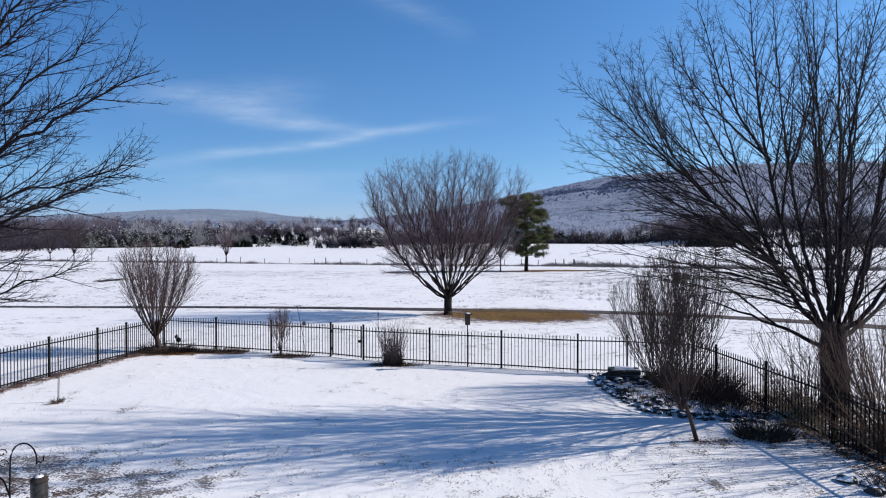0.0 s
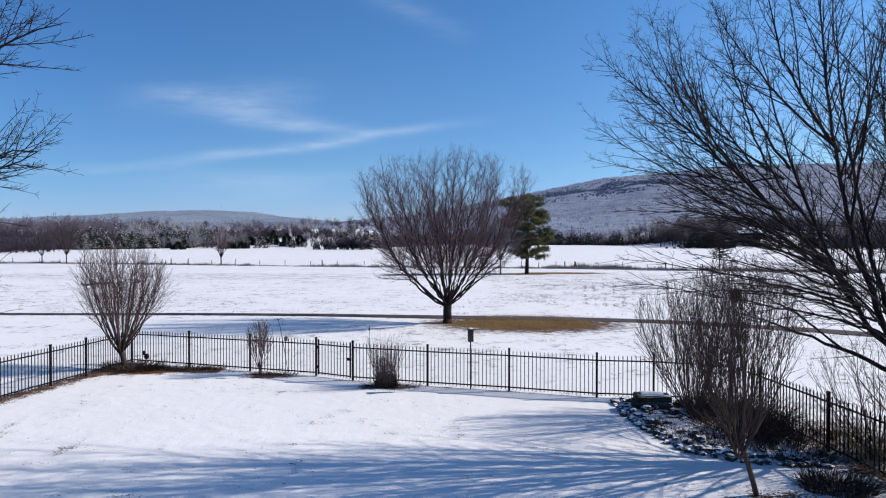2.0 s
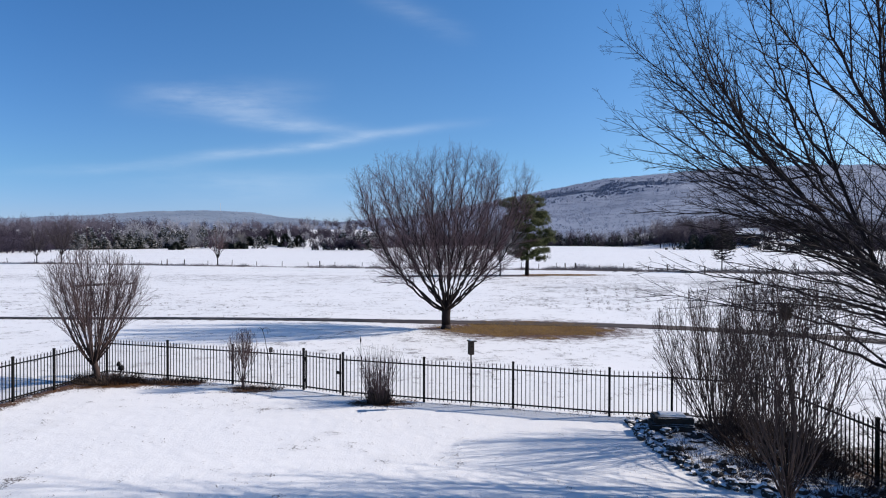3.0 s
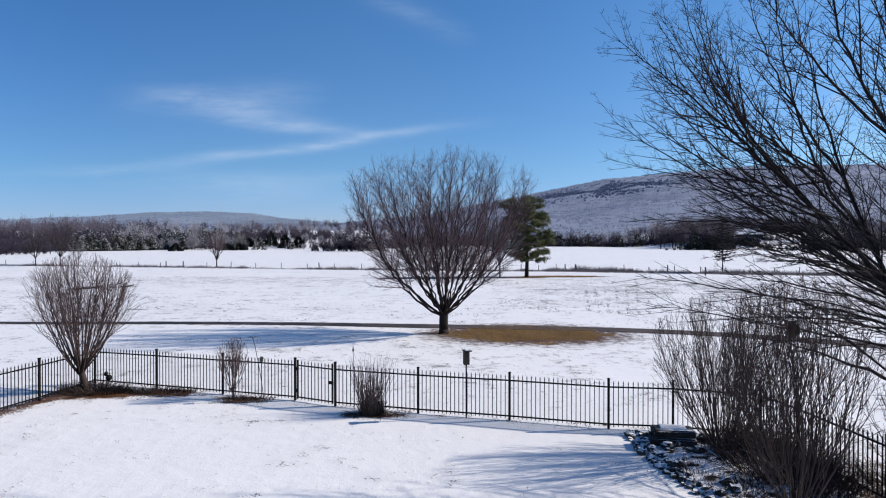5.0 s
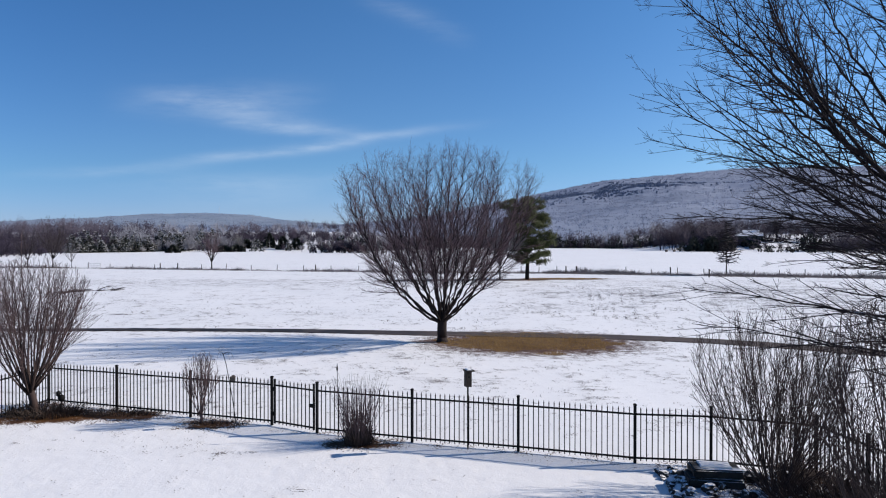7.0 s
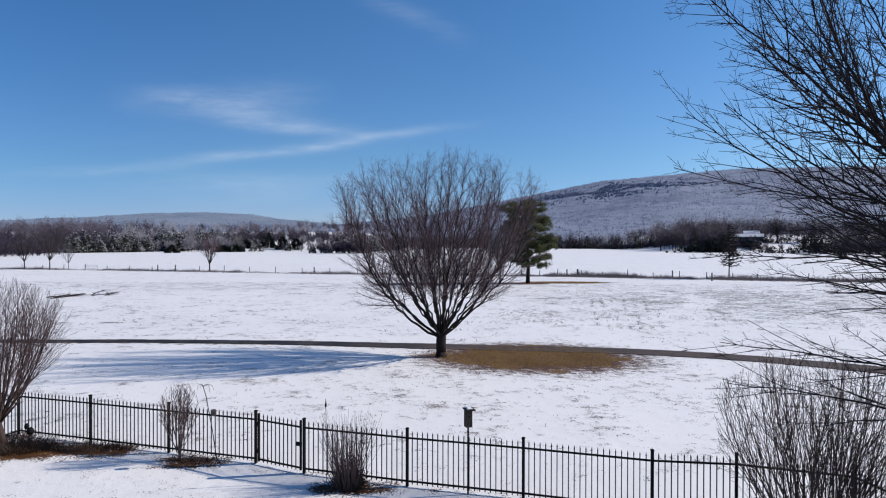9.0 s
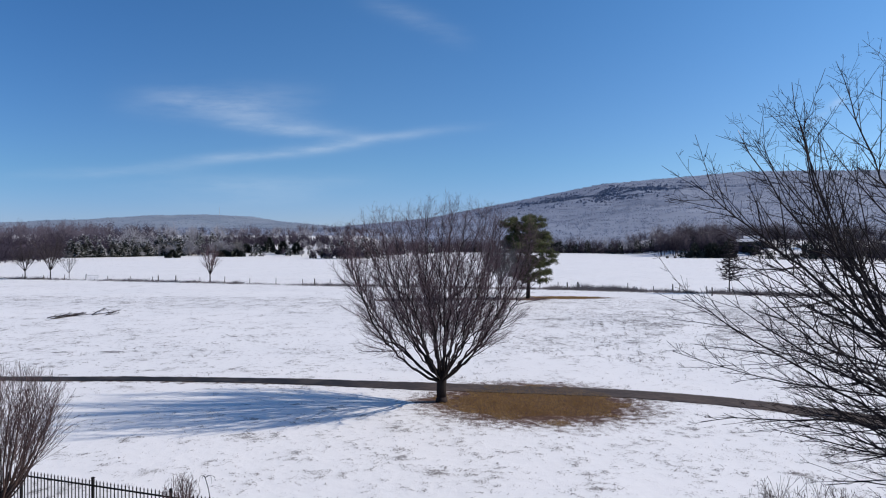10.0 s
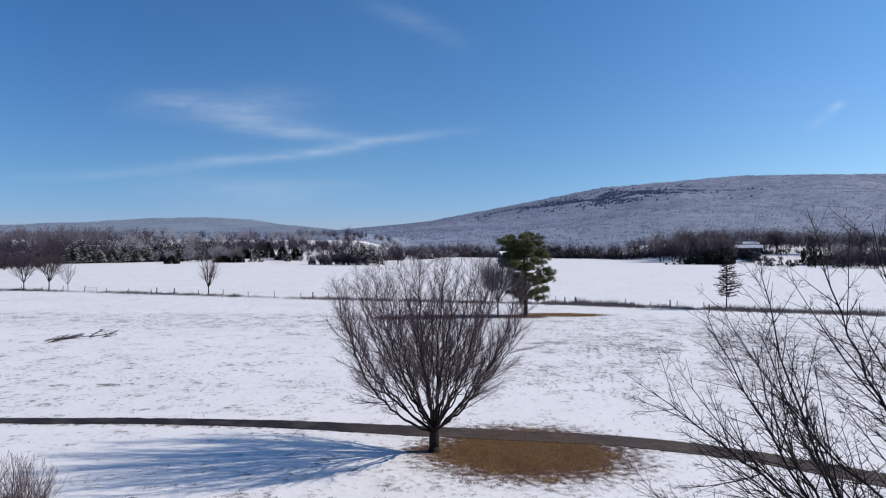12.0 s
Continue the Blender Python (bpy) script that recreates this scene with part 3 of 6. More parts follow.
fence(BACK_POSTS, "black steel picket fence with square posts along the lawn", gate=3)
fence(LEFT_POSTS, "black steel picket fence running back from the corner shrub", first=False)
fence(RIGHT_POSTS, "black steel picket fence behind the planting bed", first=False)


def garden_gate():
    a, b = BACK_POSTS[3], BACK_POSTS[4]
    d = Vector((b[0] - a[0], b[1] - a[1]))
    run, turn = d.length, math.degrees(math.atan2(d.y, d.x))
    gate = thing("metal_gate", "closed black steel picket gate between two posts", "gate", (a[0], a[1], 0), turn)
    s = Shape()
    s.box(0.075, -0.02, 0.06, 0.115, 0.02, 1.17)
    part("upright", s, IRON, gate)
    s = Shape()
    s.box(run - 0.115, -0.02, 0.06, run - 0.075, 0.02, 1.17)
    part("upright", s, IRON, gate)
    for z in (0.11, 1.015):
        s = Shape()
        s.box(0.115, -0.015, z - 0.017, run - 0.115, 0.015, z + 0.017)
        part("rail", s, IRON, gate)
    for k in range(1, 10):
        ob = part("picket", PICKET_MESH, IRON, gate)
        ob.matrix_basis = pose(0.115 + (run - 0.23) * k / 10, 0, 0)
    for z in (0.3, 0.92):
        s = Shape()
        s.tube([(0.055, -0.022, z - 0.05), (0.055, -0.022, z + 0.05)], 0.017, 0.017, 8)
        part("hinge", s, IRON, gate)
    s = Shape()
    s.box(run - 0.19, -0.045, 0.60, run - 0.04, -0.021, 0.69, 0.006)
    part("latch", s, IRON, gate)


garden_gate()


# ---- the elm in the field ----
def elm():
    rng = random.Random(11)
    store = {}
    rows = [(0.23, 0.24, 18, 40, 0.30, 0.7, 2.4, 0.07, 0.030, 0.019),
            (0.145, 0.20, 16, 40, 0.42, 0.38, 1.0, 0.06, 0.040, 0.0095),
            (0.115, 0.12, 18, 46, 0.60, 0.24, 0.50, 0.07, 0.04, 0.0058)]
    trunk = [Vector(p) for p in ((0, 0, -0.1), (0.01, 0, 0.25), (0.0, 0.01, 0.7), (0.02, 0, 1.1), (0.0, 0, 1.5))]
    store[0] = [(trunk[:2], 0.34, 0.25, 10), (trunk[1:], 0.25, 0.24, 10)]
    count = 34
    for k in range(count):
        q = math.sqrt((k + 0.4) / count)
        az = k * 2.399 + rng.uniform(-0.2, 0.2)
        reach = 5.3 * q * rng.uniform(0.92, 1.06)
        top = 9.55 - 1.75 * q ** 2.2 + rng.uniform(-0.35, 0.15)
        if k % 4 == 3:
            reach, top = reach * 0.9, top * 0.84
        out = Vector((math.cos(az), math.sin(az), 0))
        start = out * 0.1 + Vector((0, 0, 0.95 + 0.6 * (1 - q)))
        via = out * (reach * (0.5 + 0.22 * q)) + Vector((0, 0, 1.3 + (top - 1.3) * (0.52 - 0.10 * q))) + unit(rng) * 0.25
        pts = bow(rng, start, via, out * reach + Vector((0, 0, top)), 0.06)
        feather(store, rng, pts, (0.040 + 0.032 * rng.random()) * (0.8 + 0.3 * q), 0.006, 1, rows)
    planted("elm_tree", "large bare vase-shaped elm tree standing in the snowy field", "tree", (-0.6, 38.55, ground_z(0, 38.55)), store, BARK_ELM, TWIG_ELM, bough_levels=3)


elm()


# ---- the big tree beyond the fence ----
def fence_side_tree():
    rng = random.Random(5)
    store = {}
    at = Vector((9.35, 15.8, -0.05))

    def keep(p):
        q = p + at
        return q.z < 9.0 + 0.72 * (q.x - 3.6) and q.x > 2.6 and q.z > 1.5 and p.y > (-3.4 - 0.1 * p.z if p.x < 0 else -2.4)

    rows = [(0.22, 0.14, 24, 48, 0.33, 0.5, 2.2, 0.04, 0.034, 0.0130),
            (0.165, 0.18, 28, 56, 0.40, 0.16, 0.85, 0.05, 0.034, 0.0064),
            (0.115, 0.20, 34, 62, 0.42, 0.09, 0.28, 0.05, 0.03, 0.0034)]
    low_rows = [(0.36, 0.22, 13, 32, 0.36, 0.5, 1.7, 0.05, 0.004, 0.0095),
                (0.24, 0.20, 20, 44, 0.40, 0.15, 0.6, 0.05, 0.010, 0.0048),
                (0.24, 0.25, 30, 55, 0.40, 0.07, 0.2, 0.04, 0.010, 0.0031)]
    open_rows = [(0.5, *rows[0][1:]), (0.3, *rows[1][1:]), (0.25, *rows[2][1:])]
    trunk = [Vector(p) for p in ((0, 0, -0.05), (0.0, 0, 0.3), (-0.02, 0, 1.0), (-0.06, 0.02, 1.7), (0.0, 0, 2.25))]
    store[0] = [(trunk[:2], 0.42, 0.32, 10), (trunk[1:], 0.32, 0.27, 10)]

    def limb(start, via, tip, r, low=False):
        pts = [p - at for p in bow(rng, start, via, tip, 0.03)]
        shoots = low_rows if low else rows if tip[0] < 9.9 else open_rows
        feather(store, rng, pts, r * 0.68, 0.004, 1, shoots, keep)
        for share in (rng.uniform(0.28, 0.42), rng.uniform(0.5, 0.66))[:1 if low else 2]:
            p, d = along(pts, share)
            side = d.cross(unit(rng)).normalized() * (0.7 if low else 1.0)
            fork = grow(rng, p, d + side * rng.uniform(0.35, 0.6), (pts[-1] - pts[0]).length * (1 - share) * rng.uniform(0.65, 0.95), 13, 0.03, 0.022, keep)
            feather(store, rng, fork, r * 0.48 * (1 - share), 0.0035, 1, shoots, keep)

    # leaders, from the fork up
    limb((9.2, 15.8, 1.93), (7.85, 16.45, 4.38), (6.7, 17.38, 9.93), 0.095)
    limb((8.22, 15.8, 3.18), (5.66, 15.55, 5.69), (2.91, 15.27, 7.89), 0.075)
    limb((9.18, 15.8, 1.86), (7.58, 15.17, 5.23), (6.43, 14.05, 9.98), 0.105)
    limb((9.23, 15.8, 1.87), (8.78, 16.78, 5.68), (8.78, 17.9, 11.38), 0.09)
    limb((9.26, 15.8, 1.8), (8.75, 15.31, 5.23), (8.05, 14.57, 10.08), 0.095)
    limb((9.34, 15.8, 1.87), (9.73, 16.33, 5.62), (10.07, 17.2, 11.67), 0.115)
    limb((9.42, 15.8, 1.8), (9.07, 14.93, 5.95), (9.25, 13.87, 9.85), 0.085)
    limb((9.49, 15.8, 1.8), (10.65, 16.33, 4.81), (11.51, 16.85, 9.76), 0.095)
    limb((9.49, 15.8, 1.93), (10.18, 14.4, 4.2), (10.41, 13.18, 7.87), 0.09)
    limb((9.47, 15.8, 1.83), (11.76, 17.02, 3.17), (14.8, 18.43, 6.34), 0.085)
    limb((9.3, 15.9, 2.0), (9.95, 17.2, 4.8), (10.2, 18.6, 9.6), 0.08)
    limb((9.4, 15.7, 2.0), (9.61, 14.75, 4.97), (9.78, 14.05, 9.5), 0.08)
    limb((9.45, 15.9, 2.1), (10.42, 17.02, 4.61), (11.24, 18.25, 9.09), 0.075)
    limb((9.3, 15.7, 2.3), (8.69, 14.22, 4.77), (8.21, 13.18, 8.42), 0.07)
    # forks of the leaders
    limb((7.65, 16.33, 4.61), (5.89, 15.1, 6.26), (4.71, 13.7, 8.22), 0.05)
    limb((6.34, 15.7, 5.15), (5.39, 16.5, 6.95), (5.09, 17.38, 9.52), 0.045)
    limb((7.37, 14.93, 5.95), (6.19, 14.57, 7.48), (5.12, 13.35, 9.19), 0.05)
    limb((8.68, 16.85, 5.64), (9.53, 17.2, 7.94), (10.64, 18.43, 11.03), 0.05)
    limb((7.36, 16.68, 5.84), (6.8, 17.72, 7.77), (6.52, 18.77, 10.23), 0.045)
    limb((8.67, 15.27, 5.18), (7.79, 14.05, 7.23), (6.97, 13, 9.12), 0.045)
    limb((5.72, 15.59, 5.71), (4.54, 15.27, 7.06), (3.79, 14.75, 8.46), 0.032)
    limb((5.06, 15.48, 6.23), (4.5, 15.9, 7.3), (4.03, 16.68, 8.71), 0.028)
    limb((6.68, 15.7, 4.9), (4.81, 15.1, 5.77), (2.95, 13.87, 6.93), 0.036)
    limb((6.3, 15.7, 5.2), (5.2, 15.85, 6.7), (4.4, 15.9, 8.5), 0.04)
    limb((7.4, 15.0, 6.0), (6.0, 14.95, 7.3), (4.95, 14.9, 8.8), 0.042)
    limb((5.7, 15.6, 5.7), (4.7, 15.5, 6.4), (3.6, 15.4, 7.3), 0.035)
    limb((7.2, 16.6, 5.6), (5.8, 16.7, 6.7), (4.6, 16.6, 8.1), 0.04)
    limb((6.9, 15.6, 4.9), (5.6, 15.3, 6.2), (4.2, 14.6, 7.6), 0.038)
    # level and hanging boughs
    limb((8.99, 15.8, 1.63), (7.3, 15.72, 2.36), (5.35, 15.45, 2.96), 0.075, True)
    limb((8.09, 15.9, 3.6), (5.6, 15.76, 5.0), (3.0, 15.7, 6.6), 0.052, True)
    limb((7.6, 16.33, 4.3), (5.81, 16.59, 4.83), (3.5, 16.5, 4.9), 0.038, True)
    limb((8.2, 15.75, 3.2), (6.2, 15.19, 3.77), (4.22, 14.22, 4.06), 0.042, True)
    limb((8.4, 15.9, 2.95), (7.13, 16.5, 3.41), (5.0, 16.9, 3.6), 0.04, True)
    limb((7.76, 15.74, 2.24), (6.99, 16.33, 2.98), (6.18, 17.02, 3.17), 0.03, True)
    limb((7.68, 15.45, 3.7), (5.79, 14.49, 4.2), (3.96, 13, 4.47), 0.038, True)
    limb((7.06, 16.5, 5.63), (5.42, 16.68, 5.76), (3.85, 16.7, 6.92), 0.035, True)
    limb((8.7, 15.8, 2.6), (7.26, 14.22, 3.25), (5.79, 13, 3.65), 0.038, True)
    limb((8.3, 15.8, 3.0), (6.38, 14.57, 3.38), (4.59, 13.52, 3.59), 0.036, True)
    limb((8.6, 15.9, 2.5), (6.1, 15.9, 3.05), (3.55, 15.8, 3.45), 0.045, True)
    limb((8.3, 15.8, 2.9), (6.0, 15.7, 3.55), (3.4, 15.7, 3.95), 0.045, True)
    limb((8.5, 15.6, 2.7), (6.3, 15.0, 3.3), (3.9, 14.6, 3.3), 0.04, True)
    limb((8.7, 15.7, 2.4), (7.48, 14.75, 2.79), (6.15, 13.87, 2.97), 0.034, True)
    limb((7.6, 15.7, 3.95), (6.14, 15.45, 4.35), (4.56, 15.45, 4.55), 0.032, True)
    limb((8.9, 15.8, 2.3), (8.56, 17.55, 2.84), (7.81, 19.47, 3.22), 0.036, True)
    limb((9.6, 15.8, 2.3), (10, 14.75, 3.42), (10.88, 13.7, 4.38), 0.045)
    limb((9.1, 15.7, 2.5), (8.22, 13.87, 4.29), (7.41, 12.3, 6.68), 0.06)
    limb((9.0, 15.7, 2.5), (7.4, 14.4, 3.5), (5.2, 13.2, 4.3), 0.045, True)
    limb((8.9, 15.7, 2.9), (7.0, 14.7, 4.4), (4.7, 13.8, 5.1), 0.045, True)
    limb((8.9, 15.9, 2.6), (7.2, 16.2, 3.9), (5.0, 16.1, 4.3), 0.042, True)
    limb((8.0, 15.8, 3.5), (6.2, 15.9, 4.5), (4.25, 15.9, 5.1), 0.045)
    limb((8.0, 15.7, 3.4), (6.0, 15.3, 4.7), (3.9, 15.0, 5.5), 0.045)
    limb((7.9, 16.0, 3.6), (6.4, 16.5, 4.3), (4.6, 16.9, 4.7), 0.04)
    limb((7.8, 16.0, 4.0), (6.1, 16.4, 5.2), (4.1, 16.6, 5.9), 0.042)
    planted("shade_tree", "tall bare dark-barked shade tree just outside the fence", "tree", tuple(at), store, BARK_SHADE, TWIG_DARK, bough_levels=3)


fence_side_tree()


# ---- the near tree whose boughs reach in ----
def near_tree():
    rng = random.Random(23)
    store = {}
    at = Vector((-10.4, 9.6, 0.0))

    def keep(p):
        q = p + at
        return q.z > 2.6 and math.hypot((q.x + 10.4) / 6.3, (q.y - 9.8) / 5.0) < np.interp(q.z, (2, 3.2, 5, 7, 9, 11), (0.8, 0.92, 0.97, 1.0, 0.85, 0.2))

    rows = [(0.23, 0.26, 18, 42, 0.36, 0.5, 2.1, 0.09, 0.024, 0.0120),
            (0.145, 0.22, 26, 54, 0.42, 0.2, 0.8, 0.12, 0.020, 0.0070),
            (0.12, 0.20, 34, 60, 0.42, 0.08, 0.22, 0.06, 0.02, 0.0040)]
    trunk = [Vector(p) for p in ((0, 0, -0.05), (0, 0, 0.4), (0.03, 0, 1.2), (0.0, 0.02, 2.0), (0.05, 0, 2.5))]
    store[0] = [(trunk[:2], 0.36, 0.26, 10), (trunk[1:], 0.26, 0.22, 10)]

    def limb(via, tip, r, start=(-10.3, 9.6, 2.4)):
        pts = [p - at for p in bow(rng, start, via, tip, 0.06)]
        feather(store, rng, pts, r * 0.75, 0.006, 1, rows, keep)

    limb((-7.6, 10.2, 4.1), (-4.9, 10.6, 5.4), 0.075)
    limb((-7.3, 9.95, 5.1), (-4.2, 10.0, 6.75), 0.085)
    limb((-7.6, 9.55, 5.9), (-5.5, 9.8, 8.5), 0.085)
    limb((-9.0, 10.2, 6.0), (-7.3, 10.7, 9.2), 0.09)
    limb((-7.4, 9.9, 4.45), (-4.5, 10.0, 5.3), 0.06)
    limb((-7.6, 9.7, 5.3), (-4.95, 9.7, 7.15), 0.075)
    limb((-7.9, 9.6, 5.7), (-5.4, 9.7, 7.75), 0.07)
    limb((-8.0, 10.5, 5.0), (-5.6, 10.9, 6.9), 0.065)
    limb((-8.0, 10.0, 4.0), (-5.6, 10.2, 4.9), 0.05)
    limb((-8.0, 10.8, 3.1), (-6.2, 11.4, 3.75), 0.05, (-10.3, 9.6, 2.2))
    limb((-7.6, 9.6, 3.3), (-6.0, 9.7, 4.0), 0.04, (-9.3, 9.8, 3.0))
    limb((-8.2, 9.9, 3.05), (-6.4, 10.2, 3.3), 0.035, (-9.6, 9.8, 2.75))
    limb((-12.2, 10.1, 4.5), (-13.6, 10.6, 7.6), 0.09)
    limb((-11.0, 8.0, 4.8), (-11.4, 6.8, 8.0), 0.09)
    limb((-10.45, 11.5, 4.8), (-10.2, 12.8, 8.0), 0.09)
    planted("yard_tree", "bare yard tree with long upswept boughs over the lawn", "tree", tuple(at), store, BARK_SHADE, TWIG_DARK, bough_levels=3)


near_tree()


# ---- shrubs: a fan of many upright stems ----
def vase(name, label, at, height, spread_deg, count, bark, twig, seed, trunk=0.0, lean=(0, 0), r=0.022, bushy=1.0, wobble=0.07, full=0.78, pods=0):
    rng = random.Random(seed)
    store = {}
    foot = Vector((0, 0, 0.0))
    fork = Vector((lean[0], lean[1], trunk))
    if trunk:
        mid = foot.lerp(fork, 0.5) + unit(rng) * 0.03
        store[0] = [([foot - Vector((0, 0, 0.05)), mid, fork], r * 3.2, r * 2.6, 8)]
    spec = [(-1, 0.5, 5, 10, 1, 2, 0, 0, 0.1),
            (2.6 * bushy, 0.2, 10, 28, height * 0.36, 7, 0.09, 0.05, 0.008),
            (3.6 * bushy, 0.12, 12, 34, height * 0.16, 4, 0.11, 0.05, 0.0045),
            (3.0 * bushy, 0.12, 14, 38, height * 0.07, 2, 0.11, 0.05, 0.003)]
    wide = height * math.tan(radians(spread_deg)) * full

    def keep(p):
        q = p - fork * min(p.z / max(height, 0.1), 1)
        return math.hypot(q.x, q.y) < wide * np.interp(p.z / height, (0, 0.15, 0.35, 0.62, 0.85, 1.0, 1.08), (0.35, 0.55, 0.9, 1.0, 0.88, 0.55, 0.1)) * (1 + 0.15 * noise.noise(p * 1.6))

    for k in range(count):
        az = k * 2.399 + rng.uniform(-0.3, 0.3)
        a = radians(spread_deg * 1.6) * math.sqrt((k + 0.5) / count)
        way = Vector((math.sin(a) * math.cos(az), math.sin(a) * math.sin(az), math.cos(a)))
        start = fork + Vector((math.cos(az), math.sin(az), 0)) * rng.uniform(0.01, 0.12 if not trunk else 0.05)
        if trunk:
            start.z -= rng.uniform(0, 0.35) * trunk
        length = (height - trunk) * rng.uniform(0.85, 1.12) / math.cos(a * 0.7)
        pts = grow(rng, start, way, length, 13, wobble, 0.10, keep)
        ramify(store, rng, pts, r * rng.uniform(0.6, 1.1), 0.0035, 1, spec, keep)
    owner = planted(name, label, "shrub", (at[0], at[1], ground_z(*at)), store, bark, twig)
    if pods:
        s = Shape()
        ends = [pts[-1] for level in (2, 3) for pts, _, _, _ in store.get(level, ()) if pts[-1].z > height * 0.3]
        for p in rng.sample(ends, min(pods, len(ends))):
            for _ in range(rng.randint(1, 2)):
                c, r = p + unit(rng) * 0.03, rng.uniform(0.006, 0.013)
                s.lathe([(0.002, -r), (r, -0.2 * r), (0.7 * r, 0.7 * r), (0.002, r)], 4, c)
        tagged(part("seed_heads", s, STEM_DARK, owner), "dark dry seed heads", kind="stuff")
    return owner


vase("corner_shrub", "bare tan vase-shaped shrub in the fence corner", (-11.05, 23.55), 4.0, 31, 30, STEM_BROWN, STEM_TAN, 31, trunk=0.7, lean=(-0.14, 0), r=0.033, bushy=1.35, wobble=0.085)
vase("bed_shrub", "tall bare brown many-stemmed shrub in the planting bed", (5.95, 18.3), 3.28, 31, 46, STEM_BROWN, STEM_BROWN, 32, r=0.015, bushy=1.15, wobble=0.10, pods=110)
vase("crape_myrtle", "leaning bare crape myrtle with a single trunk", (5.3, 13.65), 3.9, 20, 26, STEM_BROWN, STEM_BROWN, 33, trunk=1.05, lean=(-0.42, -0.25), r=0.0145, bushy=1.05, wobble=0.11, pods=190)
vase("fence_shrub", "bare arching brown shrub crowding the fence", (8.75, 12.9), 2.9, 48, 36, STEM_RUSSET, STEM_RUSSET, 34, r=0.016, bushy=0.9, wobble=0.08)
vase("fence_shrub", "bare brown shrub with a few dry leaves at the fence", (9.6, 14.4), 2.6, 45, 26, STEM_RUSSET, STEM_RUSSET, 35, r=0.018, wobble=0.07)
vase("fence_shrub", "bare dark shrub leaning over the fence", (9.4, 13.2), 2.7, 46, 30, STEM_RUSSET, STEM_RUSSET, 37, r=0.016, bushy=0.9, wobble=0.09)
vase("fence_shrub", "bare brown shrub under the shade tree", (8.5, 15.4), 2.3, 42, 30, STEM_BROWN, STEM_BROWN, 38, r=0.014, wobble=0.09)
vase("small_shrub", "small narrow bare shrub in front of the fence", (-6.2, 22.75), 1.75, 19, 14, STEM_TAN, STEM_TAN, 36, trunk=0.25, r=0.013, bushy=2.3)


def grass_clump(at, height, count, radius, seed, label):
    rng = random.Random(seed)
    clump = thing("ornamental_grass", label, "grass clump", (at[0], at[1], 0))
    s = Shape()
    for _ in range(count):
        a, q = rng.uniform(0, 6.28), radius * 0.45 * math.sqrt(rng.random())
        p = Vector((math.cos(a) * q, math.sin(a) * q, 0))
        tilt = rng.uniform(0.02, 0.40)
        b = rng.uniform(0, 6.28) if rng.random() < 0.4 else a
        way = Vector((math.cos(b) * tilt, math.sin(b) * tilt, 1))
        pts = grow(rng, p, way, height * (rng.uniform(0.35, 0.85) if rng.random() < 0.5 else rng.uniform(0.75, 1.15)), 4, 0.06, -0.01)
        s.tube(pts, 0.0045, 0.002, 3, cap=False)
    part("tuft", s, STEM_TAN, clump)
    s = Shape()
    for _ in range(count):
        a, q = rng.uniform(0, 6.28), radius * 0.5 * math.sqrt(rng.random())
        pts = grow(rng, Vector((math.cos(a) * q, math.sin(a) * q, 0)), Vector((math.cos(a) * 0.3, math.sin(a) * 0.3, 1)), rng.uniform(0.12, 0.42), 3, 0.15, 0)
        s.tube(pts, 0.008, 0.004, 3, cap=False)
    for _ in range(count // 4):
        a, q = rng.uniform(0, 6.28), radius * math.sqrt(rng.random())
        p = Vector((math.cos(a) * q, math.sin(a) * q * 0.6, 0))
        pts = grow(rng, p, Vector((math.cos(a), math.sin(a), 0.5)), rng.uniform(0.12, 0.35), 3, 0.2, -0.12)
        s.tube(pts, 0.007, 0.004, 3, cap=False)
    part("litter", s, STEM_DARK, clump, "dead brown leaf litter")


grass_clump((-1.95, 21.3), 1.4, 330, 0.6, 41, "russet ornamental grass clump dried upright by the fence")


def plant_stake():
    stake = thing("plant_stake", "thin dark metal stake with a small finial by the fence", "garden stake", (-2.47, 21.62, 0))
    s = Shape()
    s.tube([Vector((0, 0, -0.05)), Vector((0.0, 0, 0.8)), Vector((-0.02, 0, 1.62))], 0.008, 0.007, 6)
    part("rod", s, IRON, stake)
    s = Shape()
    s.lathe([(0.005, 1.56), (0.018, 1.60), (0.022, 1.64), (0.009, 1.70), (0.004, 1.76)], 8, (-0.02, 0, 0))
    part("finial", s, IRON, stake)


plant_stake()


def low_mound(name, label, at, rx, ry, h, count, mat, seed):
    """A low tangle of dead stems."""
    rng = random.Random(seed)
    s = Shape()
    for _ in range(count):
        a, q = rng.uniform(0, 6.28), math.sqrt(rng.random())
        p = Vector((math.cos(a) * q * rx, math.sin(a) * q * ry, 0))
        pts = grow(rng, p, Vector((math.cos(a) * 0.5, math.sin(a) * 0.5, rng.uniform(0.4, 1.3))), h * rng.uniform(0.4, 1.15), 4, 0.25, -0.06)
        s.tube(pts, rng.uniform(0.004, 0.009), 0.003, 3, cap=False)
    owner = thing(name, label, "dead plants", (at[0], at[1], ground_z(*at)))
    part("tangle", s, mat, owner)


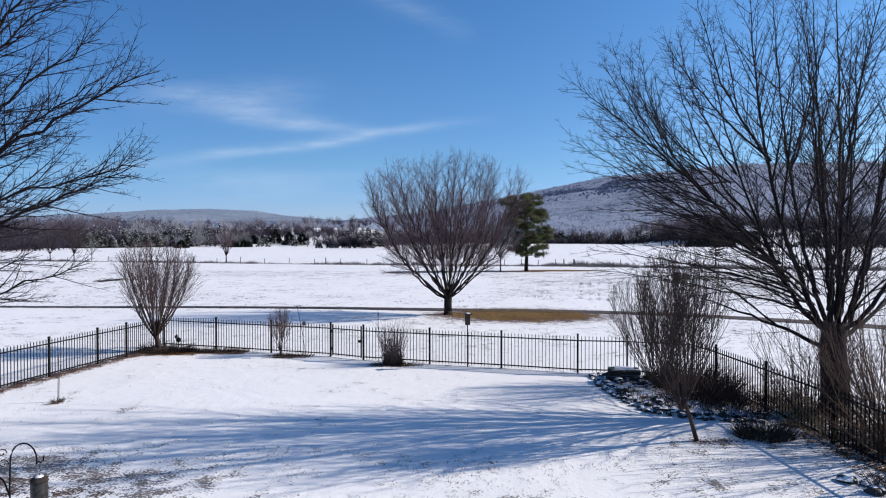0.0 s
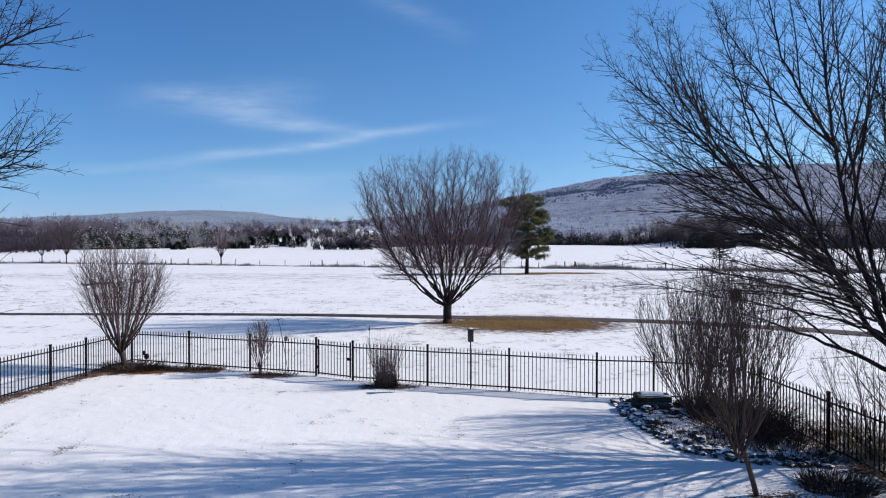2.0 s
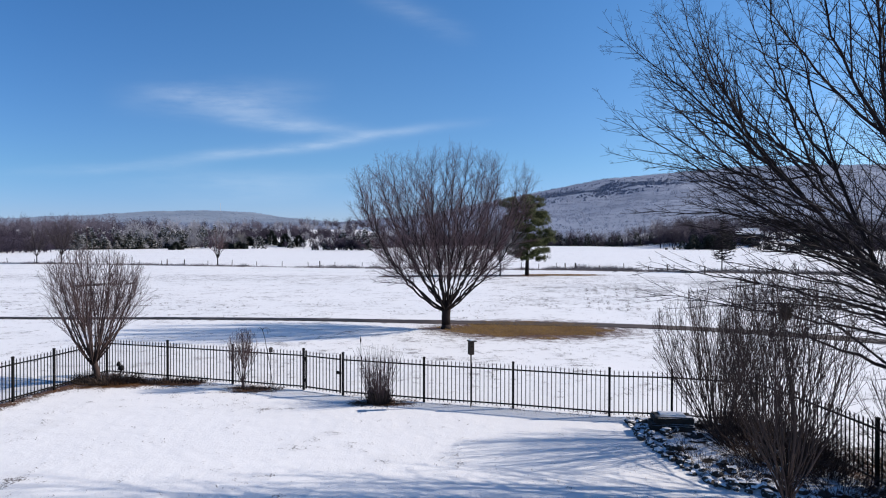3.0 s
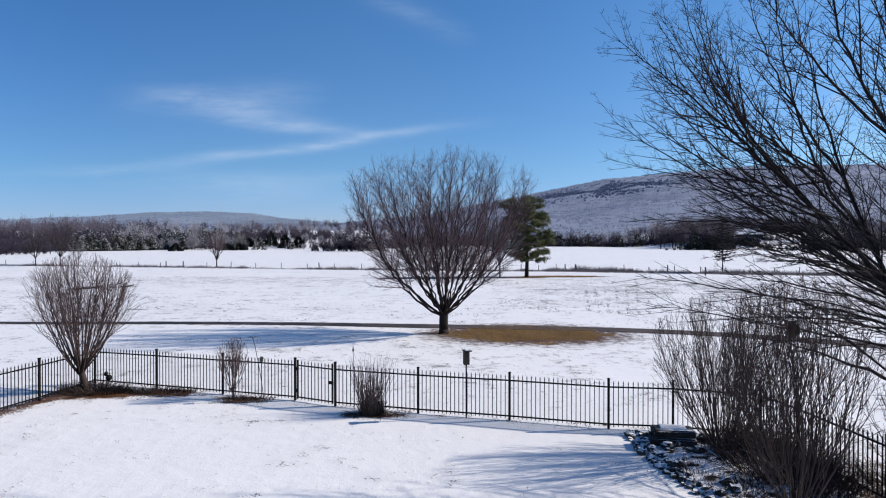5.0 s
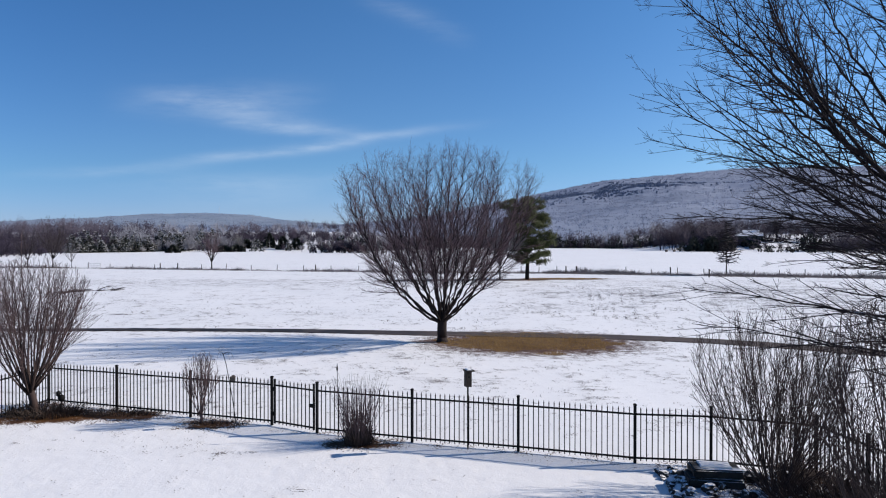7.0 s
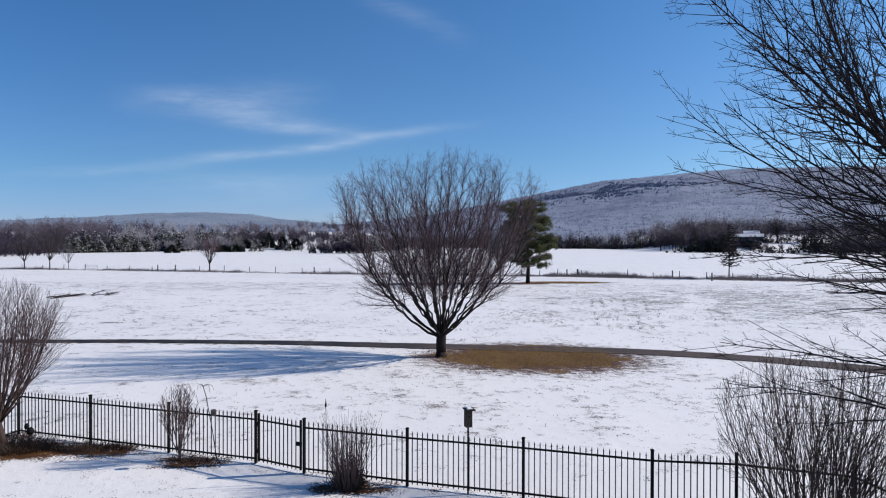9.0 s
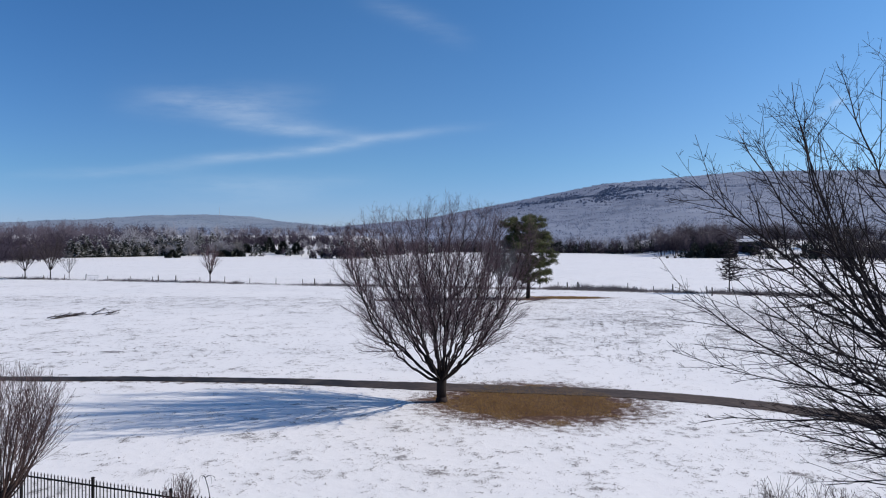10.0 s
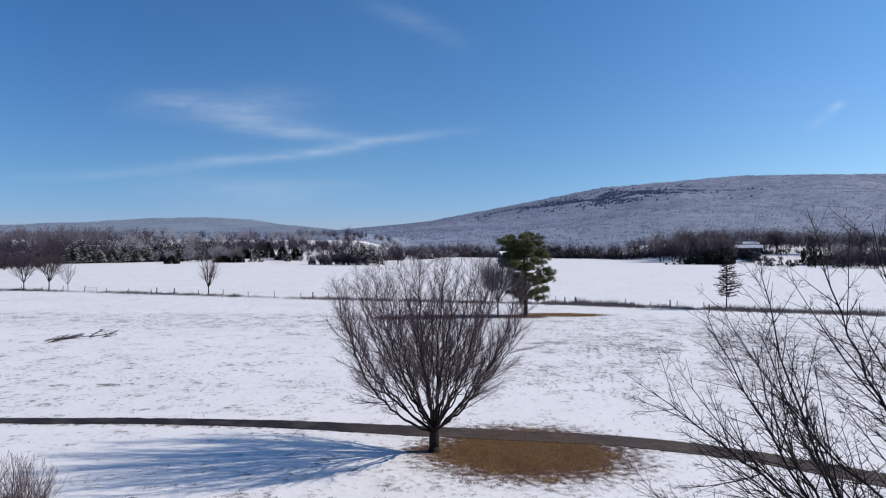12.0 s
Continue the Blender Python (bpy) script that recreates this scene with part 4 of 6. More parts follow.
low_mound("dead_perennials", "dark low tangle of dead stems under the shrub", (-10.7, 23.4), 1.0, 0.5, 0.35, 700, STEM_DARK, 51)
low_mound("dead_perennials", "low brown litter along the fence foot", (-8.9, 23.55), 1.3, 0.3, 0.18, 520, STEM_DARK, 52)
low_mound("dead_perennials", "small dark tangle at the shrub's foot", (-5.7, 22.7), 0.75, 0.2, 0.14, 160, STEM_DARK, 53)
low_mound("dead_perennials", "dark mounded dead plant at the lawn's edge", (6.8, 13.95), 0.6, 0.42, 0.3, 800, STEM_DARK, 54)
low_mound("dead_perennials", "brown dead stems in the planting bed", (6.6, 17.4), 0.9, 1.1, 0.95, 1100, STEM_BROWN, 55)
low_mound("dead_perennials", "tawny dead stems along the fence", (8.6, 14.6), 0.8, 1.7, 0.7, 520, STRAW, 56)
low_mound("dead_perennials", "dark dead stems among the stones by the fence", (7.7, 10.9), 0.5, 0.7, 0.35, 220, STEM_BROWN, 58)
low_mound("dead_perennials", "dark tangle of dead vines along the bed's edge", (6.9, 15.6), 0.7, 0.6, 0.4, 380, STEM_BROWN, 59)
for x, y, rx, ry, h, n, k in ((5.2, 17.2, 0.6, 0.7, 0.26, 420, 60), (5.5, 18.7, 0.7, 0.5, 0.28, 420, 61), (6.1, 16.3, 0.8, 0.6, 0.32, 480, 62), (6.8, 18.5, 0.5, 0.8, 0.75, 650, 63), (5.4, 16.2, 0.5, 0.4, 0.24, 300, 64), (7.1, 16.8, 0.5, 0.9, 0.6, 560, 65)):
    low_mound("dead_perennials", "dark low clump of dead stems in the planting bed", (x, y), rx, ry, h, n, STEM_BROWN, k)
for x, y, rx, ry, h, n, k in ((8.5, 16.6, 0.5, 0.9, 0.5, 260, 66), (8.6, 13.3, 0.5, 0.9, 0.55, 260, 68)):
    low_mound("dead_perennials", "russet tangle of dead weeds along the fence", (x, y), rx, ry, h, n, STEM_RUSSET, k)
low_mound("dead_perennials", "russet clump of dead leaves and stems in the bed", (6.6, 16.7), 0.5, 0.6, 0.55, 260, STEM_RUSSET, 70)
low_mound("dead_perennials", "tuft of dead grass at the sapling's foot", (-10.0, 16.15), 0.13, 0.10, 0.12, 60, STEM_RUSSET, 57)


# ---- planting bed ----
BED = [(4.35, 19.75), (4.32, 18.6), (4.45, 17.4), (4.65, 16.4), (4.95, 15.75), (5.6, 15.3), (6.5, 15.05), (7.35, 15.0)]


def planting_bed():
    outline = [Vector(p) for p in BED] + [Vector((7.6, 15.9)), Vector((7.4, 18.3)), Vector((7.1, 19.4)), Vector((5.5, 19.95)), Vector((4.6, 20.0))]
    mid = sum(outline, Vector((0, 0))) / len(outline)
    rng = random.Random(8)
    s = Shape()
    rings, n = 14, len(outline) * 4
    for k in range(rings):
        q = 1 - k / rings
        for i in range(n):
            a, b = outline[i // 4], outline[(i // 4 + 1) % len(outline)]
            p = mid.lerp(a.lerp(b, (i % 4) / 4), q)
            s.v.append((p.x, p.y, (0.05 + 0.10 * (1 - q) + 0.05 * noise.noise(Vector((p.x * 2.5, p.y * 2.5, 3)))) if k else -0.02))
    for k in range(rings - 1):
        for i in range(n):
            a, b = k * n + i, k * n + (i + 1) % n
            s.f.append((a, b, b + n, a + n))
    s.f.append(tuple(range((rings - 1) * n, rings * n)))
    tagged(part("planting_bed", s, MULCH, smooth=True), "dark mulched planting bed with patches of snow", "flower bed", kind="structure")


planting_bed()


def rock_mesh(seed, flat=0.7):
    bm = bmesh.new()
    bmesh.ops.create_icosphere(bm, subdivisions=2, radius=0.5)
    rng = random.Random(seed)
    shift = Vector((rng.uniform(0, 50), rng.uniform(0, 50), 0))
    for vert in bm.verts:
        k = 1 + 0.6 * noise.noise(vert.co * 2.4 + shift) + 0.3 * noise.noise(vert.co * 6 + shift)
        vert.co = Vector((vert.co.x * k, vert.co.y * k, vert.co.z * k * flat))
    me = bpy.data.meshes.new("stone")
    bm.to_mesh(me)
    bm.free()
    me.materials.append(STONE)
    return me


def slab_mesh(w, d, h, seed):
    """A rough-hewn slab with worn edges."""
    bm = bmesh.new()
    bmesh.ops.create_cube(bm, size=1.0)
    bmesh.ops.scale(bm, vec=(w, d, h), verts=bm.verts)
    bmesh.ops.translate(bm, vec=(0, 0, h / 2), verts=bm.verts)
    bmesh.ops.bevel(bm, geom=bm.edges[:], offset=h * 0.16, segments=2, affect="EDGES")
    bmesh.ops.subdivide_edges(bm, edges=bm.edges[:], cuts=1, use_grid_fill=True)
    for vert in bm.verts:
        vert.co += vert.co.normalized() * 0.06 * noise.noise(vert.co * 5 + Vector((seed, 0, 0)))
    me = bpy.data.meshes.new("slab")
    bm.to_mesh(me)
    bm.free()
    me.materials.append(ROOF_SNOW if h < 0.1 else BOULDER)
    return me


ROCKS = [rock_mesh(60 + k, 0.55 + 0.1 * (k % 4)) for k in range(7)]


def stones():
    rng = random.Random(9)
    edging = thing("stone_edging", "curved edging of snow-dusted field stones around the bed", "stone edging")
    for (ax, ay), (bx, by) in zip(BED, BED[1:]):
        run = math.hypot(bx - ax, by - ay)
        for row in (0, 1):
            count = int(run / 0.17)
            for k in range(count):
                t = (k + rng.uniform(0.2, 0.8)) / count
                size = rng.uniform(0.12, 0.23)
                off = row * 0.2 + rng.uniform(-0.05, 0.05)
                ob = part("stone", ROCKS[rng.randrange(7)], STONE, edging)
                nx, ny = -(by - ay) / run, (bx - ax) / run
                ob.matrix_basis = pose(ax + (bx - ax) * t + nx * off, ay + (by - ay) * t + ny * off, size * 0.18 + row * 0.05, rng.uniform(-15, 15), rng.uniform(-15, 15), rng.uniform(0, 360)) @ Matrix.Diagonal((size, size * rng.uniform(0.7, 1), size, 1))
    for k in range(26):
        x, y = rng.uniform(4.7, 7.0), rng.uniform(15.6, 19.4)
        size = rng.uniform(0.10, 0.26)
        ob = tagged(new("field_stone", ROCKS[k % 7]), "loose snow-dusted stone lying in the bed", "stone", "stones in the bed")
        ob.matrix_basis = pose(x, y, 0.1 + size * 0.12, rng.uniform(-15, 15), rng.uniform(-15, 15), rng.uniform(0, 360)) @ Matrix.Diagonal((size, size, size, 1))
    for k in range(16):
        x, y = rng.uniform(7.0, 8.0), rng.uniform(10.2, 11.6)
        size = rng.uniform(0.15, 0.32)
        ob = tagged(new("field_stone", ROCKS[k % 7]), "grey stone with snow near the fence", "stone", "stones by the fence")
        ob.matrix_basis = pose(x, y, size * 0.15, rng.uniform(-15, 15), rng.uniform(-15, 15), rng.uniform(0, 360)) @ Matrix.Diagonal((size, size, size, 1))
    bench = thing("stone_block", "dark block of two stacked stone slabs with snow on top", "stone block", (5.1, 18.9, 0.05), -8)
    for z, w, d, h, k in ((0.0, 0.98, 0.52, 0.2, 0), (0.205, 0.88, 0.46, 0.16, 1)):
        part("slab", slab_mesh(w, d, h, 80 + k), BOULDER, bench).matrix_basis = pose(0.03 * k, 0, z, 0, 0, 4 * k)
    part("snow_cap", slab_mesh(0.55, 0.3, 0.04, 84), ROOF_SNOW, bench, "thin cap of snow").matrix_basis = pose(0.02, 0.03, 0.355)
    for x, y, z, w, d, h, k in ((4.75, 19.2, 0.12, 0.42, 0.36, 0.36, 5), (5.95, 19.15, 0.12, 0.45, 0.4, 0.4, 4)):
        rock = ROCKS[k].copy()
        rock.materials[0] = BOULDER
        ob = tagged(new("boulder", rock), "dark weathered boulder with snow beside the fence", "boulder", "boulders in the bed")
        ob.matrix_basis = pose(x, y, z, 0, 0, -14 + 40 * k) @ Matrix.Diagonal((w, d, h, 1))


stones()


# ---- small garden things ----
def birdhouse():
    house = thing("birdhouse", "weathered wooden birdhouse with snow on a thin pole", "birdhouse", (0.55, 21.0, 0), 20)
    s = Shape()
    s.tube([(0, 0, -0.05), (0, 0, 1.42)], 0.02, 0.02, 8)
    part("pole", s, IRON, house, "thin black pole")
    s = Shape()
    s.box(-0.065, -0.07, 1.38, 0.065, 0.07, 1.73)
    b = part("box", s, BIRDBOX, house)
    s = Shape()
    s.box(-0.085, -0.14, 1.726, 0.11, 0.1, 1.755, 0.008)
    part("roof", s, BIRDBOX, house)
    s = Shape()
    s.box(-0.05, -0.10, 1.753, 0.06, 0.06, 1.78, 0.015)
    part("snow_cap", s, ROOF_SNOW, house, "small cap of snow")
    # no hole is cut: a dark disc on the front paints its shade
    s = Shape()
    s.tube([(0, -0.069, 1.60), (0, -0.078, 1.60)], 0.022, 0.022, 12)
    part("entrance", s, GLASS_DARK, b, "dark disc in place of a shaded hole")


birdhouse()


def hook_points(x0, z0, reach, rise):
    return [Vector((x0 + reach * (0.5 - 0.5 * math.cos(a)), 0, z0 + rise * math.sin(a))) for a in np.linspace(0, math.pi * 1.08, 12)]


def feeder(at, top, label):
    """A hanging tube of seed with a tray and a snowy lid."""
    f = thing("bird_feeder", label, "bird feeder", at)
    s = Shape()
    s.lathe([(0.075, top - 0.34), (0.08, top - 0.32), (0.08, top - 0.06), (0.07, top - 0.04)], 14)
    part("tube", s, FEEDER, f, smooth=True)
    s = Shape()
    s.lathe([(0.085, top - 0.05), (0.08, top - 0.02), (0.03, top), (0.01, top + 0.01)], 14)
    part("lid", s, BIRDBOX, f, "dark domed lid", smooth=True)
    s = Shape()
    s.lathe([(0.042, top - 0.008), (0.036, top + 0.006), (0.018, top + 0.013), (0.010, top + 0.014)], 10)
    part("snow_cap", s, ROOF_SNOW, f, "small cap of snow", smooth=True)
    s = Shape()
    s.lathe([(0.06, top - 0.38), (0.11, top - 0.365), (0.115, top - 0.34), (0.10, top - 0.335)], 14)
    part("tray", s, IRON, f, smooth=True)
    s = Shape()
    s.tube([Vector((0, 0, top)), Vector((0.012, 0, top + 0.06)), Vector((0, 0, top + 0.13))], 0.003, 0.003, 5)
    part("hanger", s, IRON, f)


def near_hook():
    x, y = -4.13, 6.75
    crook = thing("shepherds_hook", "wrought black double shepherd's hook with scrollwork", "garden hook", (x, y, 0), 6)
    s = Shape()
    s.tube([Vector((0, 0, -0.05)), Vector((0.01, 0, 0.8)), Vector((-0.03, 0, 1.6)), Vector((-0.02, 0, 1.91))], 0.009, 0.008, 7)
    part("stake", s, IRON, crook)
    s = Shape()
    s.tube(hook_points(-0.02, 1.91, 0.26, 0.18) + [Vector((0.255, 0, 1.90)), Vector((0.28, 0, 1.885)), Vector((0.305, 0, 1.91)), Vector((0.307, 0, 1.96))], 0.008, 0.007, 6)
    part("arm", s, IRON, crook)
    s = Shape()
    s.tube([Vector((-0.03, 0, 1.55)), Vector((-0.08, 0, 1.70)), Vector((-0.16, 0, 1.78)), Vector((-0.26, 0, 1.77)), Vector((-0.31, 0, 1.70))], 0.008, 0.007, 6)
    part("arm", s, IRON, crook)
    for cx, cz, r in ((-0.09, 1.88, 0.055), (-0.10, 1.99, 0.05), (-0.17, 1.90, 0.045)):
        s = Shape()
        s.tube([Vector((cx + r * math.cos(a) * (1 - 0.06 * k), 0, cz + r * math.sin(a) * (1 - 0.06 * k))) for k, a in enumerate(np.linspace(0, 6.6, 14))], 0.005, 0.004, 5)
        part("scroll", s, IRON, crook)
    feeder((x + 0.279, y + 0.0, 0), 1.755, "clear tube bird feeder hanging from the hook")


near_hook()


def far_hook():
    crook = thing("shepherds_hook", "thin dark leaning stake with drooping twigs by the shrub", "garden hook", (-5.2, 22.55, 0), 0)
    s = Shape()
    s.tube([Vector((0, 0, -0.05)), Vector((-0.13, 0, 0.8)), Vector((-0.27, 0, 1.55)), Vector((-0.35, 0, 1.82))], 0.010, 0.008, 6)
    part("stake", s, IRON, crook)
    # dry twigs that droop from the stake's top, built as arms
    for side, drop in ((-1, 0.12), (-0.5, 0.05), (1, 0.16), (1.6, 0.10)):
        s = Shape()
        s.tube([Vector((-0.34, 0, 1.78)), Vector((-0.34 + 0.07 * side, 0.01, 1.84)), Vector((-0.34 + 0.13 * side, 0.02, 1.80)), Vector((-0.34 + 0.15 * side, 0.02, 1.80 - drop))], 0.006, 0.003, 5)
        part("arm", s, IRON, crook)
    f = thing("bird_feeder", "small pale wooden feeder box on the leaning stake", "bird feeder", (-5.28, 22.52, 0), 12)
    s = Shape()
    s.box(-0.05, -0.05, 1.13, 0.05, 0.05, 1.22)
    part("box", s, POST_WOOD, f)
    s = Shape()
    base = len(s.v)
    s.v += [(-0.062, -0.062, 1.222), (0.062, -0.062, 1.222), (0.062, 0.062, 1.222), (-0.062, 0.062, 1.222), (-0.025, 0, 1.275), (0.025, 0, 1.275)]
    s.f += [(0, 1, 5, 4), (1, 2, 5), (2, 3, 4, 5), (3, 0, 4), (3, 2, 1, 0)]
    part("roof", s, POST_WOOD, f, "grey gabled roof")


far_hook()


def stake_ornament():
    s = Shape()
    s.tube([Vector((0, 0, -0.05)), Vector((0, 0, 0.36))], 0.008, 0.008, 6)
    s.lathe([(0.02, 0.34), (0.075, 0.38), (0.09, 0.44), (0.06, 0.50), (0.015, 0.53)], 10)
    s.lathe([(0.01, 0.46), (0.045, 0.49), (0.06, 0.54), (0.04, 0.60), (0.01, 0.62)], 10, (-0.1, 0, 0))
    ob = tagged(part("garden_ornament", s, IRON, smooth=True), "dark metal garden ornament on a stake by the fence", "garden ornament")
    ob.matrix_basis = pose(-10.3, 23.45, 0, 0, 6, 0)


stake_ornament()


def sapling():
    rng = random.Random(71)
    store = {0: [(grow(rng, (0, 0, -0.02), (0.02, 0, 1), 1.35, 6, 0.04, 0.05), 0.011, 0.005, 5), (grow(rng, (0.03, 0, -0.02), (0.05, 0, 1), 1.0, 5, 0.04, 0.05), 0.007, 0.003, 5)]}
    planted("sapling", "thin bare sapling on the open lawn", "sapling", (-10.0, 16.17, 0), store, STEM_BROWN, STEM_BROWN)


sapling()


def twig_nest():
    rng = random.Random(72)
    s = Shape()
    for _ in range(260):
        d = unit(rng)
        p = Vector((d.x * 0.11, d.y * 0.10, d.z * 0.075)) * rng.uniform(0.8, 1.1)
        q = d.orthogonal().normalized()
        q.rotate(Matrix.Rotation(rng.uniform(0, 6.28), 3, d))
        s.tube([p - q * 0.07 - d * 0.015, p, p + q * rng.uniform(0.05, 0.12) + d * rng.uniform(-0.02, 0.03)], 0.006, 0.003, 3)
    s.lathe([(0.03, -0.06), (0.075, -0.03), (0.08, 0.01), (0.05, 0.045)], 8)
    ob = tagged(part("bird_nest", s, NEST), "round dark twig nest lodged in the myrtle's top", "nest")
    ob.matrix_basis = pose(4.68, 13.08, 3.41) @ Matrix.Diagonal((0.62, 0.62, 1.15, 1))


twig_nest()


# ---- far field: pine, lone trees, fence line ----
def pine(at, height, seed):
    rng = random.Random(seed)
    tree = thing("pine_tree", "green pine tree with layered boughs in the far field", "pine tree", (at[0], at[1], ground_z(*at)))
    s = Shape()
    s.tube([Vector((0, 0, -0.2)), Vector((0.1, 0, 3)), Vector((-0.2, 0, 7)), Vector((-0.4, 0, height - 1))], 0.36, 0.08, 9)
    part("trunk", s, BARK, tree, smooth=True)
    leaf, count = Shape(), 64
    for k in range(count):
        t = (k + rng.random()) / count
        z = 2.6 + (height - 3.2) * t
        az = k * 2.399 + rng.uniform(-0.4, 0.4)
        reach = np.interp(z, (2.4, 3.4, 4.6, 6.4, 8.4, 10.4, 11.8, 12.8), (2.4, 4.8, 4.7, 4.0, 4.6, 4.5, 3.5, 2.0)) * rng.uniform(0.55, 1.05)
        if z < 6:
            reach *= 1.22 if math.cos(az) > 0.5 else 0.65
        elif z < 8 and k % 2:
            reach *= 0.6
        pts = grow(rng, (-0.3 * t, 0, z), (math.cos(az), math.sin(az), 0.12), reach, 6, 0.10, 0.0)
        b = Shape()
        b.tube(pts, 0.07, 0.02, 5)
        part("bough", b, BARK, tree)
        for j in range(int(7 + reach * 4.6)):
            p, d = along(pts, min(0.15 + 0.85 * math.sqrt(rng.random()), 0.999))
            c = p + Vector((rng.gauss(0, 0.3), rng.gauss(0, 0.3), rng.gauss(0.15, 0.2)))
            for _ in range(42):
                w = (unit(rng) + Vector((0, 0, 0.45)) + d * 0.3).normalized()
                o = unit(rng) * rng.uniform(0.05, 0.5)
                o = c + Vector((o.x, o.y, o.z * 0.8))
                leaf.sliver(o, o + w * rng.uniform(0.2, 0.42), 0.045, w.orthogonal().normalized())
    part("crown", leaf, NEEDLE, tree)


pine((10.95, 108.6), 13.3, 81)


def field_tree(name, label, at, height, width, seed, bark, twig, limbs=11, stem=0.17, dense=1.0, r=0.14, coarse=1.0, splay=38):
    """A lone bare tree seen from afar."""
    rng = random.Random(seed)

    def keep(p):
        z = (p.z - height * stem) / (height * (1 - stem))
        return z < 1.0 and math.hypot(p.x, p.y) < width / 2 * (0.25 + math.sin(math.pi * min(max(z * 0.85 + 0.12, 0), 1)) * 0.85)

    trunk = [Vector((0, 0, -0.2)), Vector((0.03, 0, height * stem * 0.5)), Vector((0, 0, height * stem))]
    store = {0: [(trunk, r, r * 0.8, 8)]}
    spec = [(-1, 0.9, 5, 10, 1, 3, 0, 0, 0.1), (1.5 * dense, 0.2, 18, 40, height * 0.3, 5, 0.1, 0.04, 0.07 * coarse), (2.0 * dense, 0.1, 20, 48, height * 0.14, 3, 0.12, 0.04, 0.045 * coarse)]
    for k in range(limbs):
        az, lean = k * 2.399 + rng.uniform(-0.2, 0.2), radians(4 + splay * math.sqrt((k + 0.5) / limbs))
        way = Vector((math.sin(lean) * math.cos(az), math.sin(lean) * math.sin(az), math.cos(lean)))
        pts = grow(rng, trunk[-1], way, height * 0.85, 8, 0.08, 0.05, keep)
        ramify(store, rng, pts, r * 0.5, 0.02, 1, spec, keep)
    return planted(name, label, "tree", (at[0], at[1], ground_z(*at)), store, bark, twig)


field_tree("field_tree", "young bare pear-shaped tree on the far fence line", (-58.2, 150.8), 9.4, 6.2, 91, BARK, TWIG_ELM, 9, dense=1.1, splay=26, r=0.17)
field_tree("field_tree", "bare dark tree on the far fence line", (-102.5, 160.3), 12.0, 10.5, 92, BARK, TWIG_WOLD, 12, dense=1.2)
field_tree("field_tree", "bare dark two-limbed tree on the far fence line", (-108.6, 159.8), 11.0, 7.0, 93, BARK, TWIG_WOLD, 9, dense=1.2)
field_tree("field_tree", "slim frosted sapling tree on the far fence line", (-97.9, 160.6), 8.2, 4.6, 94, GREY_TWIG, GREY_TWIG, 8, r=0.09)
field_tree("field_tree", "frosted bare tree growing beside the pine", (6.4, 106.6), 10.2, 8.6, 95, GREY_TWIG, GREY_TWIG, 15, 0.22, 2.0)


def layered_tree(at, height, seed):
    """A small tree with a straight stem and level boughs."""
    rng = random.Random(seed)
    store = {0: [([Vector((0, 0, -0.2)), Vector((0.05, 0, height * 0.5)), Vector((0, 0, height))], 0.13, 0.02, 7)]}
    spec = [(-1, 0.9, 5, 10, 1, 3, 0, 0, 0.1), (2.6, 0.15, 25, 55, 1.1, 3, 0.12, 0.02, 0.09), (3.0, 0.1, 25, 55, 0.6, 2, 0.12, 0.02, 0.065)]
    for k in range(58):
        t = (k + rng.random()) / 58
        az = k * 2.399
        reach = np.interp(t, (0, 0.2, 0.5, 1), (1.2, 2.7, 2.0, 0.5)) * rng.uniform(0.3, 1.2) * (1 + 0.25 * math.cos(az))
        pts = grow(rng, (0, 0, height * (0.22 + 0.76 * t)), (math.cos(az), math.sin(az), 0.1), reach, 5, 0.08, 0.02)
        ramify(store, rng, pts, 0.12, 0.05, 1, spec)
    planted("field_tree", "small dark tree with level boughs on the fence line", "tree", (at[0], at[1], ground_z(*at)), store, BARK, TWIG_DARK)


layered_tree((49.3, 123.8), 10.1, 96)

FAR_LINE = [(-175, 173), (-112, 160), (-75, 152), (-36.9, 141), (0, 134), (21, 131.5), (47, 122), (70, 115), (120, 104), (190, 92)]


def far_point(t):
    s = t * (len(FAR_LINE) - 1)
    i = min(int(s), len(FAR_LINE) - 2)
    a, b = Vector(FAR_LINE[i]), Vector(FAR_LINE[i + 1])
    return a.lerp(b, s - i)


